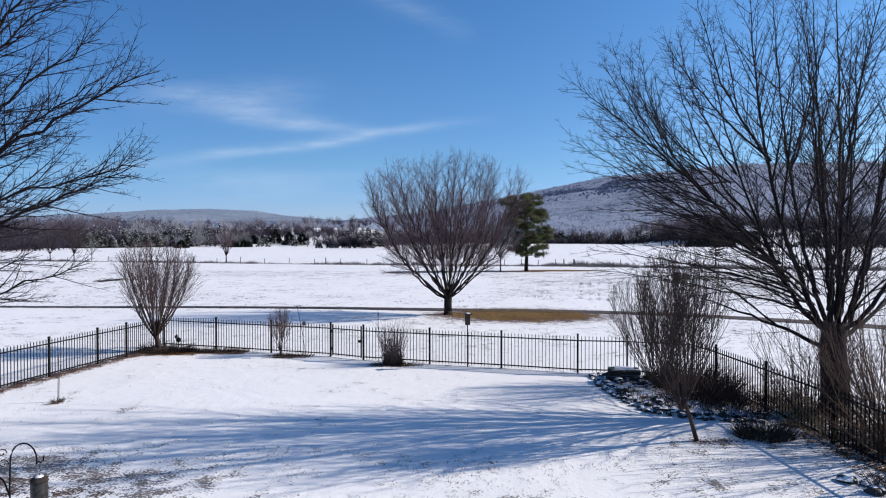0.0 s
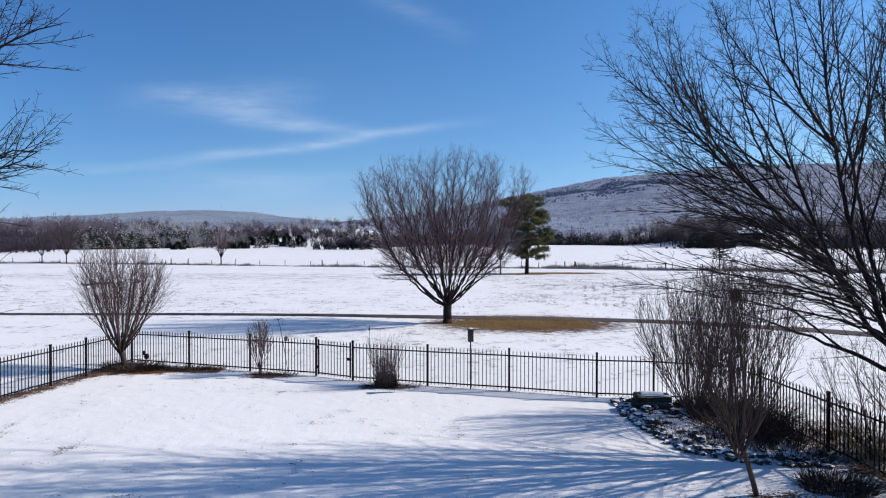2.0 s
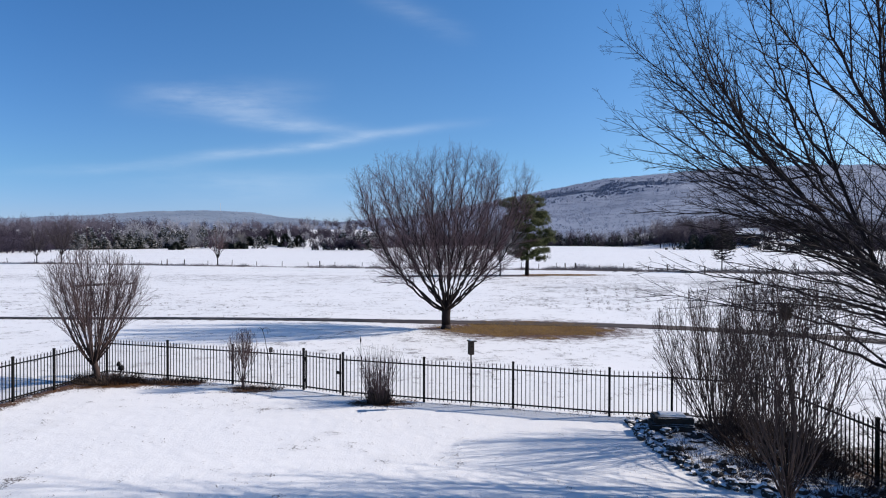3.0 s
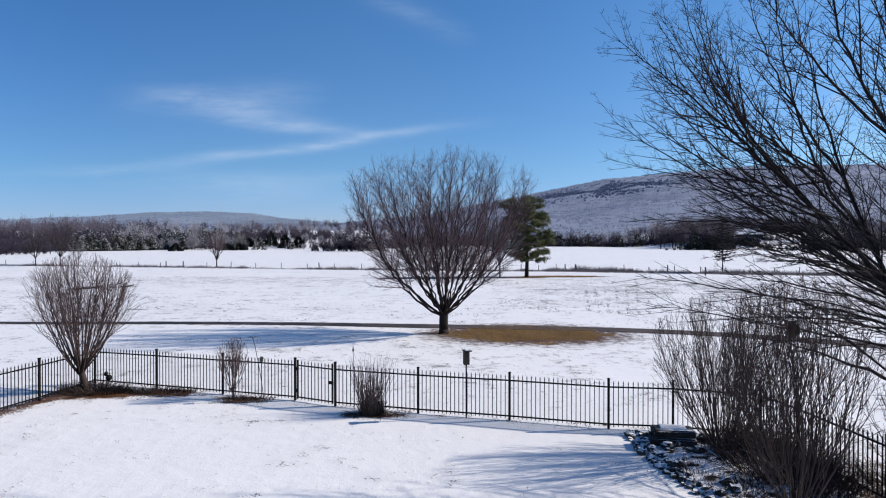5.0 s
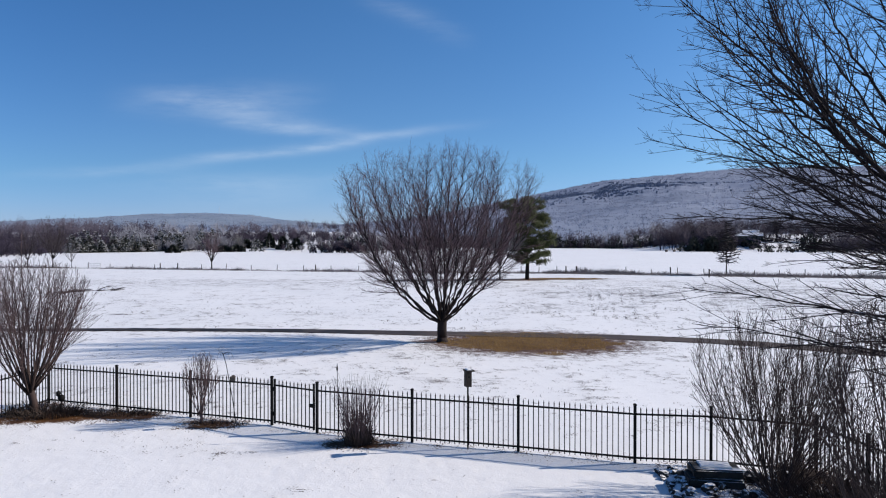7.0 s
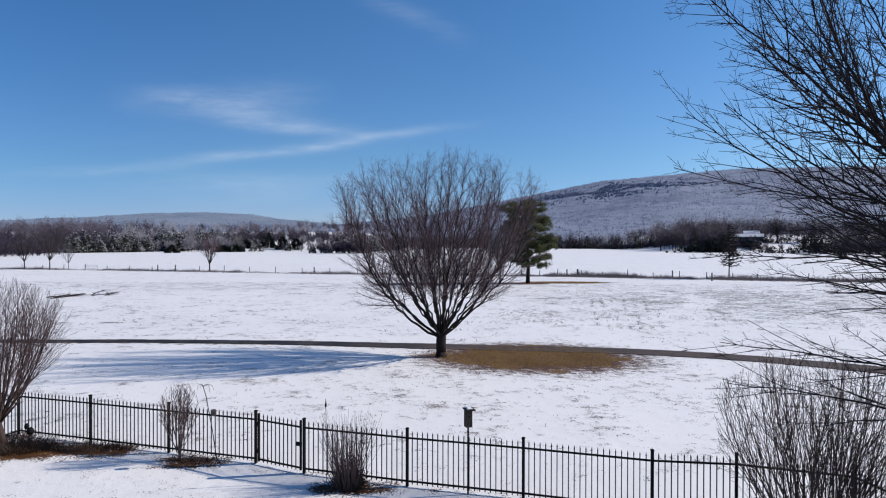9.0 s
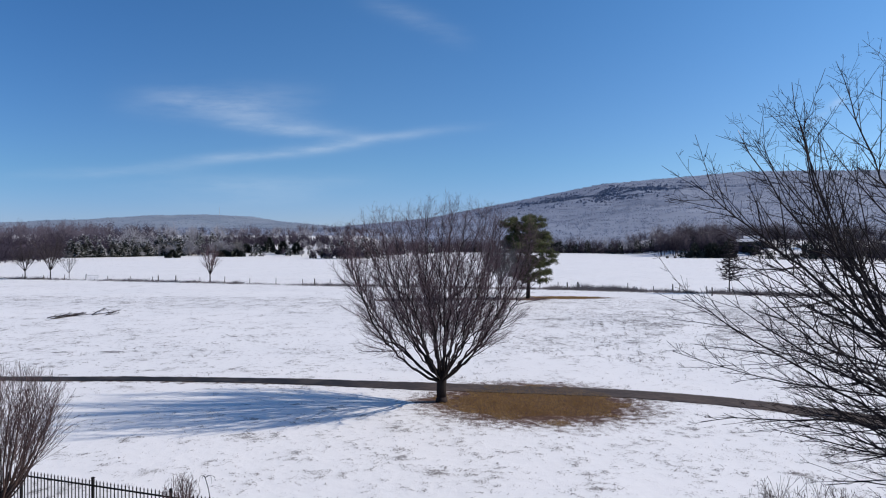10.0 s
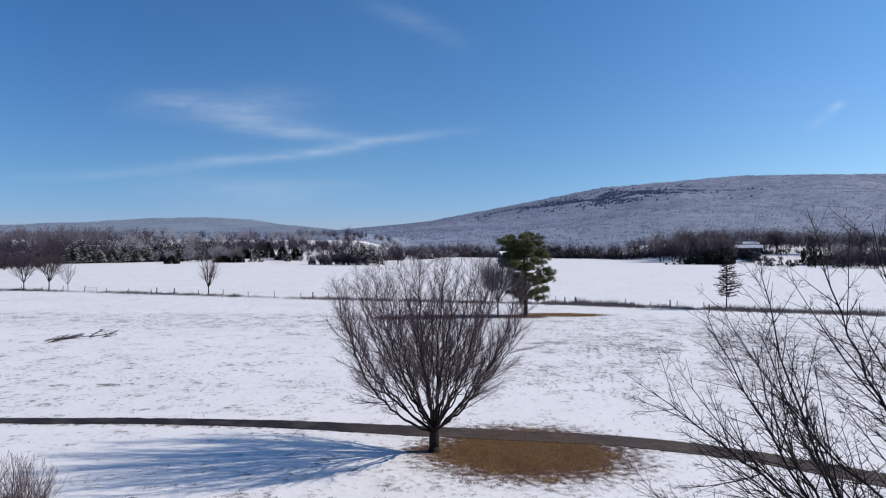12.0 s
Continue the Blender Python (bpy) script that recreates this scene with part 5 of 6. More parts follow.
def far_fence_line():
    rng = random.Random(12)
    s = Shape()
    s.tube([Vector((0, 0, -0.2)), Vector((0.01, 0, 0.7)), Vector((0, 0, 1.3))], 0.075, 0.07, 7)
    slim = s.mesh("fence_post", POST_WOOD)
    s = Shape()
    s.tube([Vector((0, 0, -0.2)), Vector((0.01, 0, 0.8)), Vector((0, 0, 1.45))], 0.13, 0.12, 8)
    stout = s.mesh("fence_post", POST_WOOD)
    for k in range(54):
        p = far_point((k + 0.5) / 54)
        ob = tagged(new("fence_post", slim), "thin weathered wooden post in the far fence line", "fence post", "far fence posts")
        ob.matrix_basis = pose(p.x, p.y, ground_z(p.x, p.y), rng.uniform(-4, 4), rng.uniform(-4, 4), 0) @ Matrix.Diagonal((1, 1, rng.uniform(0.8, 1.15), 1))
    for x, y in ((20.9, 130.6), (23.2, 132.0), (39.8, 126.0), (43.3, 116.5), (-31, 139.5), (-66, 150.2), (-70.5, 151)):
        ob = tagged(new("fence_post", stout), "stout dark wooden corner post", "fence post", "far fence posts")
        ob.matrix_basis = pose(x, y, ground_z(x, y), rng.uniform(-3, 3), rng.uniform(-3, 3), 0)
    brush = Shape()
    for _ in range(60000):
        t = rng.random()
        p = far_point(t)
        heavy = noise.noise(Vector((p.x * 0.06, 2.0, 0))) + 0.55 * noise.noise(Vector((p.x * 0.35, 7.0, 0))) + float(np.interp(p.x, (14, 30), (0, 0.5)))
        if rng.random() > max(0.18 if p.x < 14 else 0.3, 0.42 + 0.75 * heavy):
            continue
        y = p.y + rng.gauss(0, 1.7)
        z = ground_z(p.x, y)
        h = rng.uniform(0.12, 0.5) * (1.1 + 1.9 * max(heavy, -0.5)) * (0.45 if rng.random() < 0.5 else 1.0)
        x = p.x + rng.uniform(-0.5, 0.5)
        brush.sliver((x, y, z), (x + rng.gauss(0, 0.25), y + rng.gauss(0, 0.2), z + max(h, 0.15)), 0.035, (1, 0, 0))
    tagged(part("roadside_brush", brush, THICKET), "dead grass and brush along the far fence", "brush", kind="stuff")


far_fence_line()


def pipe_gate():
    gate = thing("pipe_gate", "pale pipe gate in the far fence line", "gate", (-88.5, 154.6, ground_z(0, 154)), -12)
    for z in (0.35, 0.75, 1.15):
        s = Shape()
        s.tube([Vector((-1.8, 0, z)), Vector((1.8, 0, z))], 0.04, 0.04, 6)
        part("rail", s, GREY_PAINT, gate)
    for x in (-1.8, 1.8):
        s = Shape()
        s.tube([Vector((x, 0, -0.1)), Vector((x, 0, 1.3))], 0.05, 0.05, 6)
        part("post", s, GREY_PAINT, gate)


pipe_gate()


def fallen_branch(at, length, seed):
    """A limb with its side branches, lying flat in the snow."""
    rng = random.Random(seed)
    store = {}
    rows = [(0.6, 0.15, 25, 55, 0.4, 0.4, 1.4, 0.2, -0.01, 0.035), (0.4, 0.1, 30, 60, 0.5, 0.3, 0.8, 0.2, 0.01, 0.025)]
    for _ in range(4):
        pts = grow(rng, (rng.uniform(-1.0, 1.0), -length / 2 + rng.uniform(0, length * 0.35), 0.12), (rng.uniform(-0.18, 0.18), 1, 0.02), length * rng.uniform(0.35, 0.7), 9, 0.16, -0.01)
        feather(store, rng, pts, 0.05, 0.025, 1, rows)
    for level in store:
        for pts, _, _, _ in store[level]:
            for p in pts:
                p.z = min(max(p.z, 0.07), 0.34)
    planted("fallen_branch", "dark fallen branches lying in the snowy field", "branch", (at[0], at[1], ground_z(*at)), store, BARK, TWIG_DARK, trunk_levels=0)


fallen_branch((-44.6, 78.9), 9.0, 13)
fallen_branch((-41.7, 82.4), 7.2, 15)


# a made-up round body for each small dark shape of unclear kind
def bale(at):
    s = Shape()
    s.tube([Vector((0, -0.75, 0.72)), Vector((0, -0.6, 0.74)), Vector((0, 0.6, 0.74)), Vector((0, 0.75, 0.72))], 0.74, 0.74, 16)
    ob = tagged(part("hay_bale", s, POST_WOOD), "round stand-in for an unclear dark shape far out", "hay bale", "hay bales")
    ob.matrix_basis = pose(at[0], at[1], ground_z(*at), 0, 0, 30)


bale((146.0, 455))
bale((152.5, 458))


def utility_pole(at, height):
    pole = thing("utility_pole", "wooden utility pole before the far woods", "utility pole", (at[0], at[1], ground_z(*at)))
    s = Shape()
    s.tube([Vector((0, 0, -0.3)), Vector((0, 0, height))], 0.2, 0.14, 8)
    part("pole", s, POST_WOOD, pole)
    s = Shape()
    s.box(-1.2, -0.08, height - 0.9, 1.2, 0.08, height - 0.7)
    part("crossarm", s, POST_WOOD, pole)


utility_pole((188, 470), 11)


def far_house(name, label, at, z, w, d, h, rise, turn, wall):
    home = thing(name, label, "house", (at[0], at[1], z), turn)
    s = Shape()
    s.box(-w / 2, -d / 2, -2, w / 2, d / 2, h)
    for x in (-w / 2, w / 2):
        b = len(s.v)
        s.v += [(x, -d / 2, h), (x, d / 2, h), (x, 0, h + rise)]
        s.f.append((b, b + 1, b + 2))
    wl = part("wall", s, wall, home)
    s = Shape()
    e, t = 0.5, 0.3
    for sign in (-1, 1):
        b = len(s.v)
        for x in (-w / 2 - e, w / 2 + e):
            for y, zz in ((sign * (d / 2 + e), h - rise * e / (d / 2)), (0, h + rise)):
                s.v += [(x, y, zz), (x, y, zz + t)]
        s.f += [(b, b + 2, b + 6, b + 4), (b + 1, b + 5, b + 7, b + 3), (b, b + 4, b + 5, b + 1), (b, b + 1, b + 3, b + 2), (b + 4, b + 6, b + 7, b + 5)]
    part("roof", s, ROOF_SNOW, home, "snow-covered gable roof")
    for x in (-w * 0.32, -w * 0.1, w * 0.28):
        s = Shape()
        s.box(x - 0.6, -d / 2 - 0.05, 1.0, x + 0.6, -d / 2 + 0.02, 2.3)
        part("window", s, GLASS_DARK, home)
    s = Shape()
    s.box(w * 0.08, -d / 2 - 0.05, 0, w * 0.08 + 1.0, -d / 2 + 0.02, 2.1)
    part("door", s, HOUSE_WOOD, home)


far_house("farmhouse", "long dark farmhouse with snowy roof among trees", (250, 556), ground_z(250, 556), 21, 9, 3.0, 2.3, -25, HOUSE_WOOD)
far_house("house", "small house with snowy roof behind the farmhouse", (268, 592), ground_z(268, 592) + 1.5, 13, 9, 3.0, 2.2, -25, HOUSE_WOOD)
far_house("barn", "small dark barn with snowy roof at the woods", (44, 640), ground_z(44, 640), 12, 8, 3.4, 3.2, 28, HOUSE_WOOD)
far_house("shed", "low grey shed with snowy roof by the farmhouse", (312, 520), ground_z(312, 520), 13, 7, 2.6, 2.0, -20, HOUSE_WOOD)


# ---- far woods ----
def far_tree(shape, rng, x, y, z, height, spread_w, boughs=40, thin=1.0):
    """A bare far tree: stem, boughs and a domed haze of fine twigs."""
    shape.tube([Vector((x, y, z - 0.5)), Vector((x, y, z + height * 0.4))], 0.26, 0.18, 4, cap=False)
    wide, tall, low = height * 0.34 * spread_w, height * 0.44, height * 0.50
    lump = rng.uniform(0, 60)
    for k in range(boughs):
        d = unit(rng)
        if d.z < -0.85:
            d.z *= -0.6
        swell = 0.9 + 0.45 * noise.noise(Vector((d.x * 1.9 + lump, d.y * 1.9, d.z * 1.9)))
        q = Vector((x + d.x * wide * swell, y + d.y * wide * swell, z + low + d.z * tall * swell))
        p = Vector((x, y, z + height * rng.uniform(0.15, 0.42)))
        shape.sliver(p, q, 0.17 * thin, d.orthogonal().normalized())
        for _ in range(3):
            c = p.lerp(q, rng.uniform(0.45, 1.0)) + unit(rng) * height * 0.05
            w = (d + unit(rng) * 0.9 + Vector((0, 0, 0.35))).normalized()
            shape.sliver(c, c + w * height * rng.uniform(0.05, 0.11), 0.19 * thin, w.orthogonal().normalized())


def cedar(shape, rng, x, y, z, height, width, count=110, snow=None):
    """A far evergreen: a ragged dome of short sprays, some under snow."""
    lump = rng.uniform(0, 60)
    for k in range(count):
        t = rng.random() ** 1.2
        az = rng.uniform(0, 6.28)
        swell = 1 + 0.5 * noise.noise(Vector((math.cos(az) * 1.5 + lump, math.sin(az) * 1.5, t * 4)))
        r = width * 0.5 * (1 - t) ** 0.62 * rng.uniform(0.4, 1.05) * swell
        p = Vector((x + math.cos(az) * r * 0.45, y + math.sin(az) * r * 0.45, z + height * t * 0.95 + 0.2))
        q = p + Vector((math.cos(az) * r * 0.7, math.sin(az) * r * 0.7, height * rng.uniform(0.0, 0.10)))
        w = Vector((-math.sin(az), math.cos(az), 0)) if rng.random() < 0.6 else Vector((0, 0, 1))
        shape.sliver(q, p + Vector((0, 0, 0.3)), width * rng.uniform(0.08, 0.16), w)
        if snow and rng.random() < 0.75:
            o = q + Vector((math.cos(az) * 0.3, math.sin(az) * 0.3, 0.3))
            snow.sliver(o, o.lerp(p, rng.uniform(0.4, 0.9)) + Vector((0, 0, rng.uniform(0.0, 0.6))), width * rng.uniform(0.05, 0.12), (-math.sin(az), math.cos(az), 0.3))


def woods():
    rng = random.Random(14)
    brown, frosted, hazed, green, laden = Shape(), Shape(), Shape(), Shape(), Shape()

    def edge(x):
        return float(np.interp(x, (-420, -246, -215, -90, -62, -6, 60, 130, 185, 230, 260, 420), (350, 388, 455, 456, 480, 660, 650, 630, 560, 470, 440, 400)))

    def open_ground(x, y):
        """The snow before the farmhouse and the gap among the cedars."""
        return (0.425 * y < x < 0.535 * y and y < 580) or (-172 < x < -100 and y < 520)

    for k in range(1150):
        x = rng.uniform(-520, 560) if k % 3 else rng.uniform(-520, -60)
        y = edge(x) + 6 + rng.random() ** 1.5 * (380 if x < -60 else 220) + rng.uniform(0, 8)
        if open_ground(x, y):
            continue
        h = rng.uniform(10, 17) * (1.35 if x > 60 else 1.1 if x > -60 else 0.8 if x > -150 else 1.0 + 0.35 * (y > edge(x) + 60)) * (1 + 0.35 * noise.noise(Vector((x * 0.03, y * 0.01, 5))))
        # wedges of bearing from the camera: trees sized and paled to fit its view
        pale_wedge, gap, west = -0.50 < x / y < -0.37, -0.37 <= x / y < -0.2, x / y < -0.57
        h *= 0.8 if pale_wedge else 0.7 if gap else 1.08 if west else 1.0
        pale = rng.random() < 0.7 if pale_wedge else rng.random() < (0.28 + 0.9 * noise.noise(Vector((x * 0.02, y * 0.02, 8))) if x < 0 else 0.1)
        far_tree(frosted if pale and not west else hazed if west and y > edge(x) + 70 or gap and y > 620 else brown, rng, x, y, ground_z(x, y), h, rng.uniform(0.95, 1.5), 42)
    # cedars along the edge, those to the west loaded with snow
    for k in range(640):
        x = rng.uniform(-330, 540) if k % 3 else rng.uniform(-300, -205)
        y = edge(x) + rng.uniform(-4, 34)
        if open_ground(x, y) and rng.random() < 0.85:
            continue
        if x / y < -0.63:
            continue
        h = rng.uniform(5, 11) if x < 0 else rng.uniform(4, 14)
        if -205 < x < 0 and rng.random() < 0.5 or x > 0 and rng.random() < 0.5:
            continue
        cedar(green, rng, x, y, ground_z(x, y), h, h * rng.uniform(0.6, 1.0), 110, laden if x < 0 and rng.random() < 0.9 else None)
    for k in range(130):
        x, y = rng.uniform(-500, -250), rng.uniform(400, 470)
        if x / y < -0.62:
            far_tree(brown, rng, x, y, ground_z(x, y), rng.uniform(12, 19), 1.2, 46)
    for k in range(130):
        x = rng.uniform(-320, -205)
        y = edge(x) + rng.uniform(0, 90)
        if x / y < -0.63:
            continue
        h = rng.uniform(8, 15)
        cedar(green, rng, x, y, ground_z(x, y), h, h * rng.uniform(0.55, 0.85), 110, laden)
    for k in range(46):
        x = rng.uniform(70, 232)
        y = edge(x) + rng.uniform(0, 40)
        h = rng.uniform(5, 10) + 11 * max(0, noise.noise(Vector((x * 0.045, 3.3, 0))))
        cedar(green, rng, x, y, ground_z(x, y), h, h * rng.uniform(0.6, 0.95), 100)
    # undergrowth
    for k in range(900):
        x = rng.uniform(-520, 560)
        y = edge(x) + rng.uniform(-3, 60)
        if open_ground(x, y) and rng.random() < 0.75:
            continue
        far_tree(frosted if rng.random() < (0.45 if -330 < x < -60 else 0.12) else brown, rng, x, y, ground_z(x, y), rng.uniform(3.5, 8), 1.5, 34)
    # the close-grown inside of the woods
    for x0, x1 in ((-540, -172), (-100, -52), (-6, 232), (318, 580)):
        n = int((x1 - x0) / 2.2)
        base, rows = len(brown.v), 6
        for i in range(n + 1):
            x = x0 + (x1 - x0) * i / n
            y = edge(x) + 34
            top = 5.5 + 4.0 * noise.noise(Vector((x * 0.035, 1.5, 0))) + 2.4 * noise.noise(Vector((x * 0.22, 4.5, 0))) + rng.uniform(-0.8, 0.8) + (3.0 if x < -160 else 0)
            z = ground_z(x, y)
            for j in range(rows):
                t = j / (rows - 1)
                brown.v.append((x + rng.uniform(-0.9, 0.9), y - 5 * math.sin(t * 3) + rng.uniform(-1.6, 1.6), z - 0.5 + max(top, 2) * t))
        for i in range(n):
            for j in range(rows - 1):
                a = base + i * rows + j
                brown.f.append((a, a + rows, a + rows + 1, a + 1))
    for k in range(140):
        x, y = rng.uniform(215, 520), rng.uniform(600, 720)
        far_tree(brown, rng, x, y, ground_z(x, y), rng.uniform(17, 26), 1.1)
    for k in range(26):
        x, y = rng.uniform(228, 300), rng.uniform(530, 545)
        far_tree(brown, rng, x, y, ground_z(x, y), rng.uniform(3, 7.5), 1.3)
    for k in range(16):
        x, y = rng.uniform(224, 266), rng.uniform(536, 545)
        cedar(green, rng, x, y, ground_z(x, y), rng.uniform(3, 5.2), rng.uniform(3.5, 6), 90)
    # the wooded end of the field to the east, with snow between the stems
    for k in range(170):
        x, y = rng.uniform(215, 520), rng.uniform(560, 700)
        far_tree(brown, rng, x, y, ground_z(x, y), rng.uniform(4, 10), 1.7, 34)
    for k in range(130):
        y = rng.uniform(385, 520)
        x = y * rng.uniform(0.585, 0.75)
        far_tree(brown, rng, x, y, ground_z(x, y), rng.uniform(9, 19), 1.15)
    for k in range(26):
        y = rng.uniform(400, 540)
        x = y * rng.uniform(0.46, 0.62)
        cedar(green, rng, x, y, ground_z(x, y), rng.uniform(2, 5), rng.uniform(3, 6), 70)
    for k in range(150):
        x = rng.uniform(0, 232)
        y = edge(x) + rng.uniform(-2, 20)
        far_tree(brown, rng, x, y, ground_z(x, y), rng.uniform(4, 10), 1.5, 36)
    for k in range(60):
        y = rng.uniform(500, 560)
        x = y * rng.uniform(0.31, 0.425)
        far_tree(brown, rng, x, y, ground_z(x, y), rng.uniform(17, 27), 1.0, 44)
    for k in range(26):
        y = rng.uniform(462, 482)
        x = y * rng.uniform(0.345, 0.425)
        h = rng.uniform(6, 12)
        cedar(green, rng, x, y, ground_z(x, y), h, h * rng.uniform(0.8, 1.1), 170)
    # the nearer brown thicket
    for k in range(230):
        x, y = rng.uniform(-380, -222), rng.uniform(285, 350)
        far_tree(brown, rng, x, y, ground_z(x, y), rng.uniform(5, 10), 1.5, 44)
    for k in range(110):
        x, y = rng.uniform(-268, -204), rng.uniform(274, 312)
        far_tree(brown, rng, x, y, ground_z(x, y), rng.uniform(4, 7.5), 1.5, 40)
    # dark woods behind the gap
    for k in range(170):
        x, y = rng.uniform(-245, -95), rng.uniform(540, 620)
        far_tree(brown, rng, x, y, ground_z(x, y), rng.uniform(8, 12.5), 1.0, 34)
    # copse that stands out into the field
    for k in range(44):
        x, y = rng.uniform(-96, -60), rng.uniform(392, 420)
        far_tree(brown, rng, x, y, ground_z(x, y), rng.uniform(5, 10.5), 1.3, 44)
    for x, y, h in ((-62, 398, 13), (-57, 402, 12), (-68, 405, 11), (-78, 408, 12.5), (-73, 398, 8), (-88, 400, 7), (-52, 404, 8), (-94, 398, 6), (-83, 396, 6)):
        cedar(green, rng, x, y, ground_z(x, y), h, h * 0.75, 190, laden)
    tagged(part("bare_woods", brown, WOOD_TWIG), "bare brown-grey winter woods at the field's end", "woods", kind="stuff")
    tagged(part("frosted_woods", frosted, FROST_TWIG), "frost-whitened bare woods at the field's end", "woods", kind="stuff")
    tagged(part("rimed_woods", hazed, HAZY_WOOD), "grey-purple rear woods with haze in their colour", "woods", kind="stuff")
    tagged(part("snowy_sprays", laden, SNOW_SPRAY), "snow lying on the cedars' sprays", "snow", kind="stuff")
    tagged(part("cedar_thicket", green, CEDAR), "dark cedars along the woods' edge", "woods", kind="stuff")


woods()


def round_tree(label, at, height, wide, seed, twig, thin=1.0):
    """A wide bare tree far out, with a domed crown."""
    rng = random.Random(seed)
    owner = thing("field_tree", label, "tree", (at[0], at[1], ground_z(*at)))
    stem, top = Shape(), Shape()
    stem.tube([Vector((0, 0, -0.4)), Vector((0.1, 0, height * 0.2)), Vector((0, 0, height * 0.42))], height * 0.024, height * 0.014, 7)
    part("trunk", stem, BARK, owner)
    far_tree(top, rng, 0, 0, 0, height, wide, 190, thin)
    part("crown", top, twig, owner)


round_tree("wide bare oak beside the farmhouse", (196, 556), 26, 1.1, 201, WOOD_TWIG, 1.5)
round_tree("tall bare oak beside the farmhouse", (268, 545), 27, 1.0, 202, WOOD_TWIG, 1.5)
round_tree("tall spreading bare oak by the farmhouse", (296, 540), 27, 1.15, 203, WOOD_TWIG, 1.5)
round_tree("tall bare tree among the eastern woods", (322, 520), 25, 1.0, 204, WOOD_TWIG, 1.5)
round_tree("round bare tree alone in the far field", (-42, 420), 15, 1.2, 205, WOOD_TWIG)
round_tree("frost-covered domed tree at the woods' edge", (-196, 448), 12, 1.2, 206, FROST_TWIG)
round_tree("frost-covered low tree at the woods' edge", (-207, 444), 9, 1.4, 207, FROST_TWIG)
round_tree("frost-covered tree before the cedars", (-172, 446), 13, 1.1, 208, FROST_TWIG, 0.8)
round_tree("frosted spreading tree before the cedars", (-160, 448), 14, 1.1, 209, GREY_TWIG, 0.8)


def juniper(at, height, width, seed, label):
    rng = random.Random(seed)
    s = Shape()
    cedar(s, rng, 0, 0, 0, height, width, 460)
    owner = thing("juniper", label, "evergreen", (at[0], at[1], ground_z(*at)))
    part("foliage", s, CEDAR, owner)


juniper((-186, 402), 5.0, 8, 101, "dark low juniper alone in the snow field")
juniper((-137, 480), 9.5, 12, 102, "dark juniper with frost at the woods' edge")
juniper((-126, 478), 8.5, 12, 103, "dark juniper at the woods' edge")
juniper((-170, 492), 6.5, 13, 104, "wide low juniper thicket in the snow")
juniper((-161, 492), 6.5, 13, 105, "low dark juniper beside the thicket")
juniper((-152, 494), 11.5, 11, 106, "tall dark juniper in the gap of the woods")
juniper((-160, 444), 4.5, 12, 107, "low juniper under the frosted trees")
juniper((-169, 443), 4.0, 12, 108, "low dark juniper under the frosted trees")


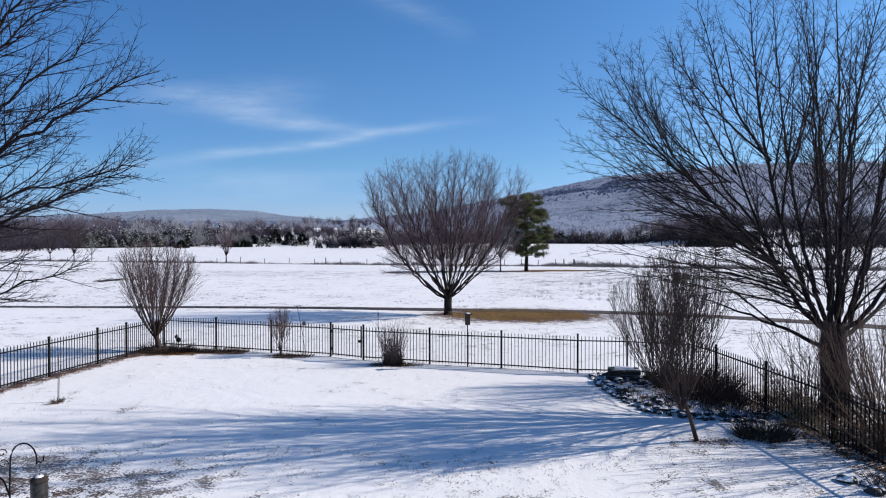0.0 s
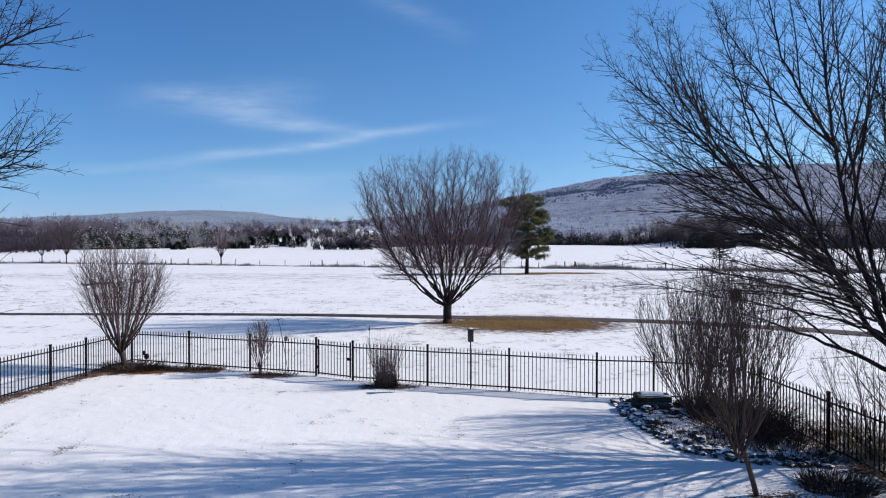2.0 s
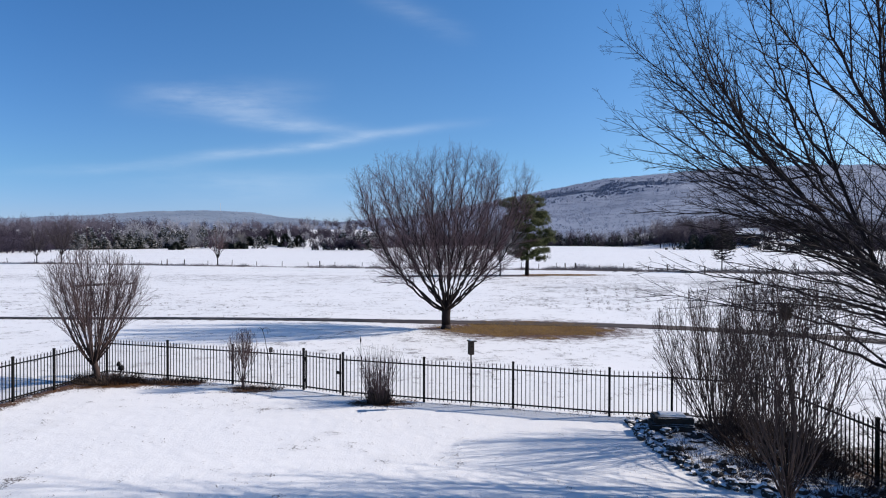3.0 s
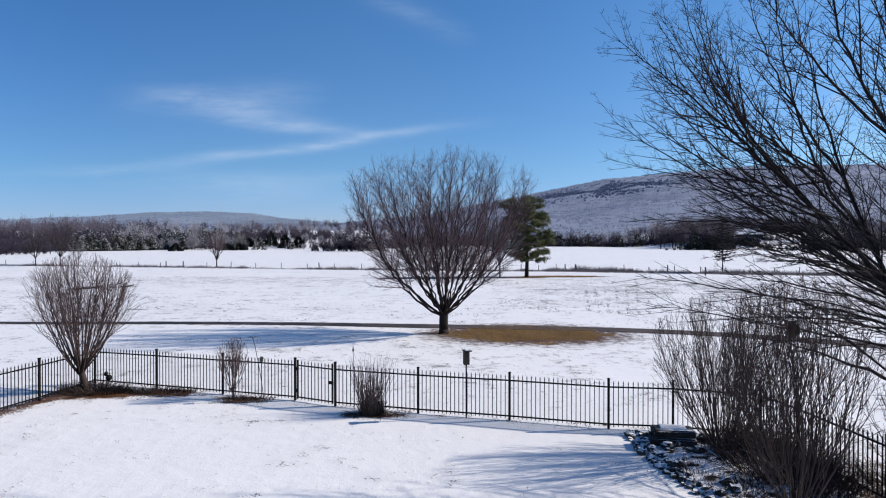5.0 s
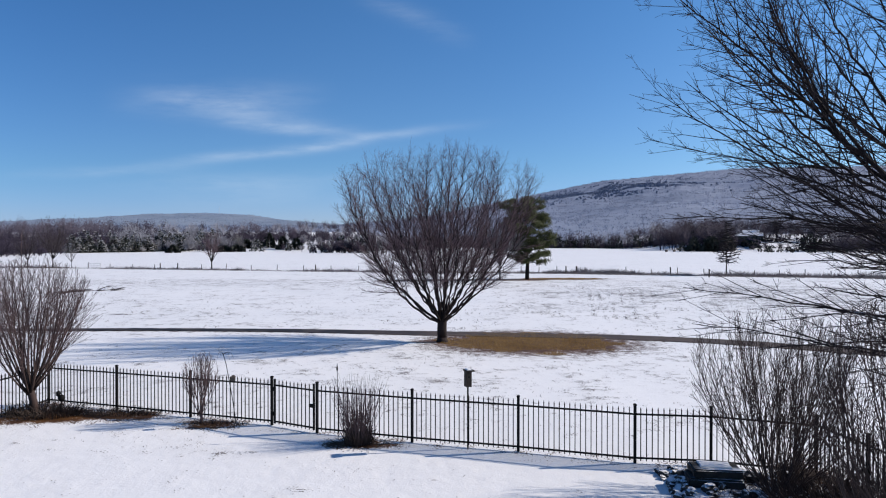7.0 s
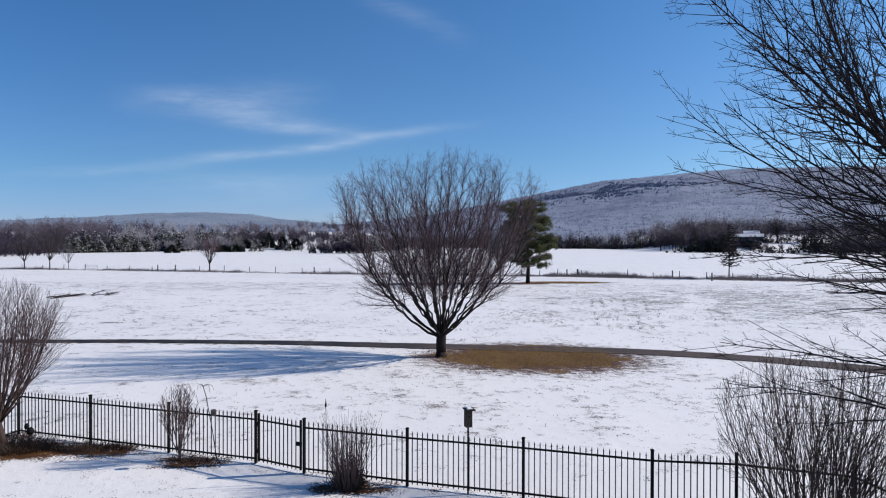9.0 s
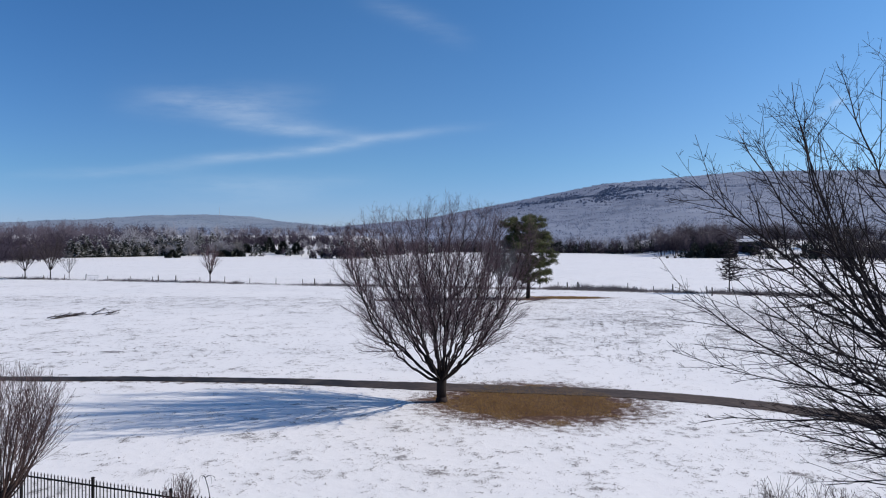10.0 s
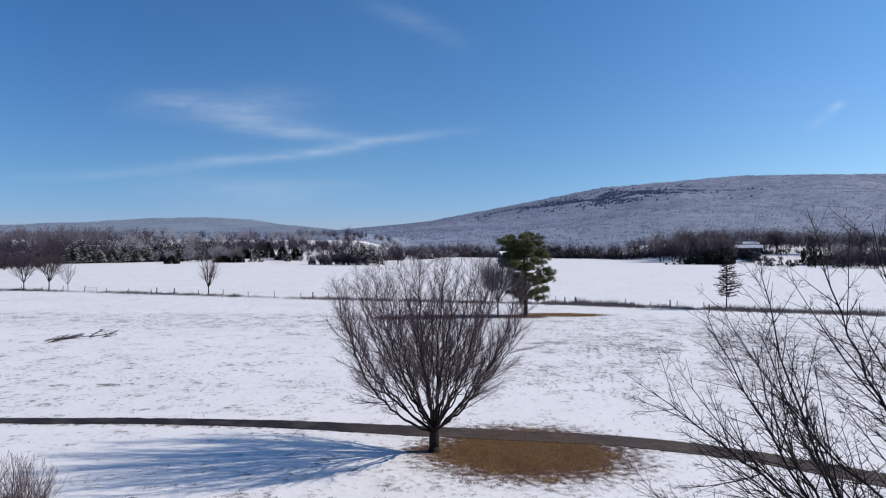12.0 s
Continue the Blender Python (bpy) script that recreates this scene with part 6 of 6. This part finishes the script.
# ---- hills ----
def hill(name, label, profile, y0, y1, depth, seed, trees, lo, hi, cedars=0, cover=None):
    """A wooded hill: a slope up to the ridge and down behind, and its trees."""
    rng = random.Random(seed)
    px, pz = [p[0] for p in profile], [p[1] for p in profile]

    def height(x, y):
        t = (y - y0) / (y1 - y0)
        rise = max(t, 0) ** 1.05 if t <= 1 else max(0, 1 - (t - 1) * 0.8)
        ridge = float(np.interp(x, px, pz))
        fold = noise.noise(Vector((x * 0.0035, y * 0.0022, seed))) * 0.16 + noise.noise(Vector((x * 0.012, y * 0.008, seed))) * 0.05
        body = 2 + (ridge - 2) * rise * (1 + fold * math.sin(min(max(t, 0), 1) * math.pi))
        return max(body, ground_z(x, y) + 2.0)

    s = Shape()
    nx, ny = 170, 90
    for j in range(ny):
        for i in range(nx):
            x, y = px[0] + (px[-1] - px[0]) * i / (nx - 1), y0 + (y1 + depth - y0) * j / (ny - 1)
            s.v.append((x, y, height(x, y) - (14 if j == 0 else 0)))
    for j in range(ny - 1):
        for i in range(nx - 1):
            a = j * nx + i
            s.f.append((a, a + 1, a + nx + 1, a + nx))
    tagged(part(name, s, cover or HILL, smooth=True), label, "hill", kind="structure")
    w = Shape()
    for _ in range(trees):
        x = rng.uniform(lo, hi)
        t = rng.random() ** 0.8 * 1.04
        y = y0 + (y1 - y0) * t
        z = height(x, y)
        tall = rng.uniform(4, 8)
        for _ in range(9):
            p = (x + rng.uniform(-9, 9), y + rng.uniform(-9, 9), z - 0.5)
            q = (p[0] + rng.uniform(-3, 3), p[1] + rng.uniform(-2, 4), z + tall * rng.uniform(0.2, 0.6))
            a = rng.uniform(0, 6.28)
            w.sliver(p, q, rng.uniform(0.5, 1.3), (math.cos(a), math.sin(a), rng.uniform(-0.3, 0.3)))
    dark = Shape()
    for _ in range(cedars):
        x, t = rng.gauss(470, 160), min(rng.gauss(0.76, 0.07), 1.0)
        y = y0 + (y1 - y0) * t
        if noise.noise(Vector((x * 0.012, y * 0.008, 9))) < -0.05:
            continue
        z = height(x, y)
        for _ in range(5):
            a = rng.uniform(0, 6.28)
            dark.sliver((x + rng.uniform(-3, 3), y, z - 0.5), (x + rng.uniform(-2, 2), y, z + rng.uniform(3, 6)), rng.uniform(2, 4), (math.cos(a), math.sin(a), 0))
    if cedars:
        tagged(part("hill_cedars", dark, HILL_CEDAR), "upper hillside cedars with haze in their colour", "woods", kind="stuff")
    tagged(part("hill_woods", w, cover or HILL_TREES), "frosted bare hillside woods with distance haze in their colour", "woods", kind="stuff")


hill("mountain_slope", "long frosted wooded hill with blue haze in its colour",
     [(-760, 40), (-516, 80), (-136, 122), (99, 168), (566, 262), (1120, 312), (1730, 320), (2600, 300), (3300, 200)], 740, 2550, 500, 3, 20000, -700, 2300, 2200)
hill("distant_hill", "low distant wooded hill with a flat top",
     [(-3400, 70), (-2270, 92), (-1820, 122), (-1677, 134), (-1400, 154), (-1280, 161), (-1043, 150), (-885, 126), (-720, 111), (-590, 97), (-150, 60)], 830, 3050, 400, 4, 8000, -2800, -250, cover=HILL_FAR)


def tower():
    mast = thing("radio_mast", "thin radio mast on the distant hill", "mast", (-1180, 2990, 150))
    s = Shape()
    s.tube([Vector((0, 0, 0)), Vector((0, 0, 42))], 0.9, 0.5, 5)
    part("mast", s, GREY_PAINT, mast)


tower()
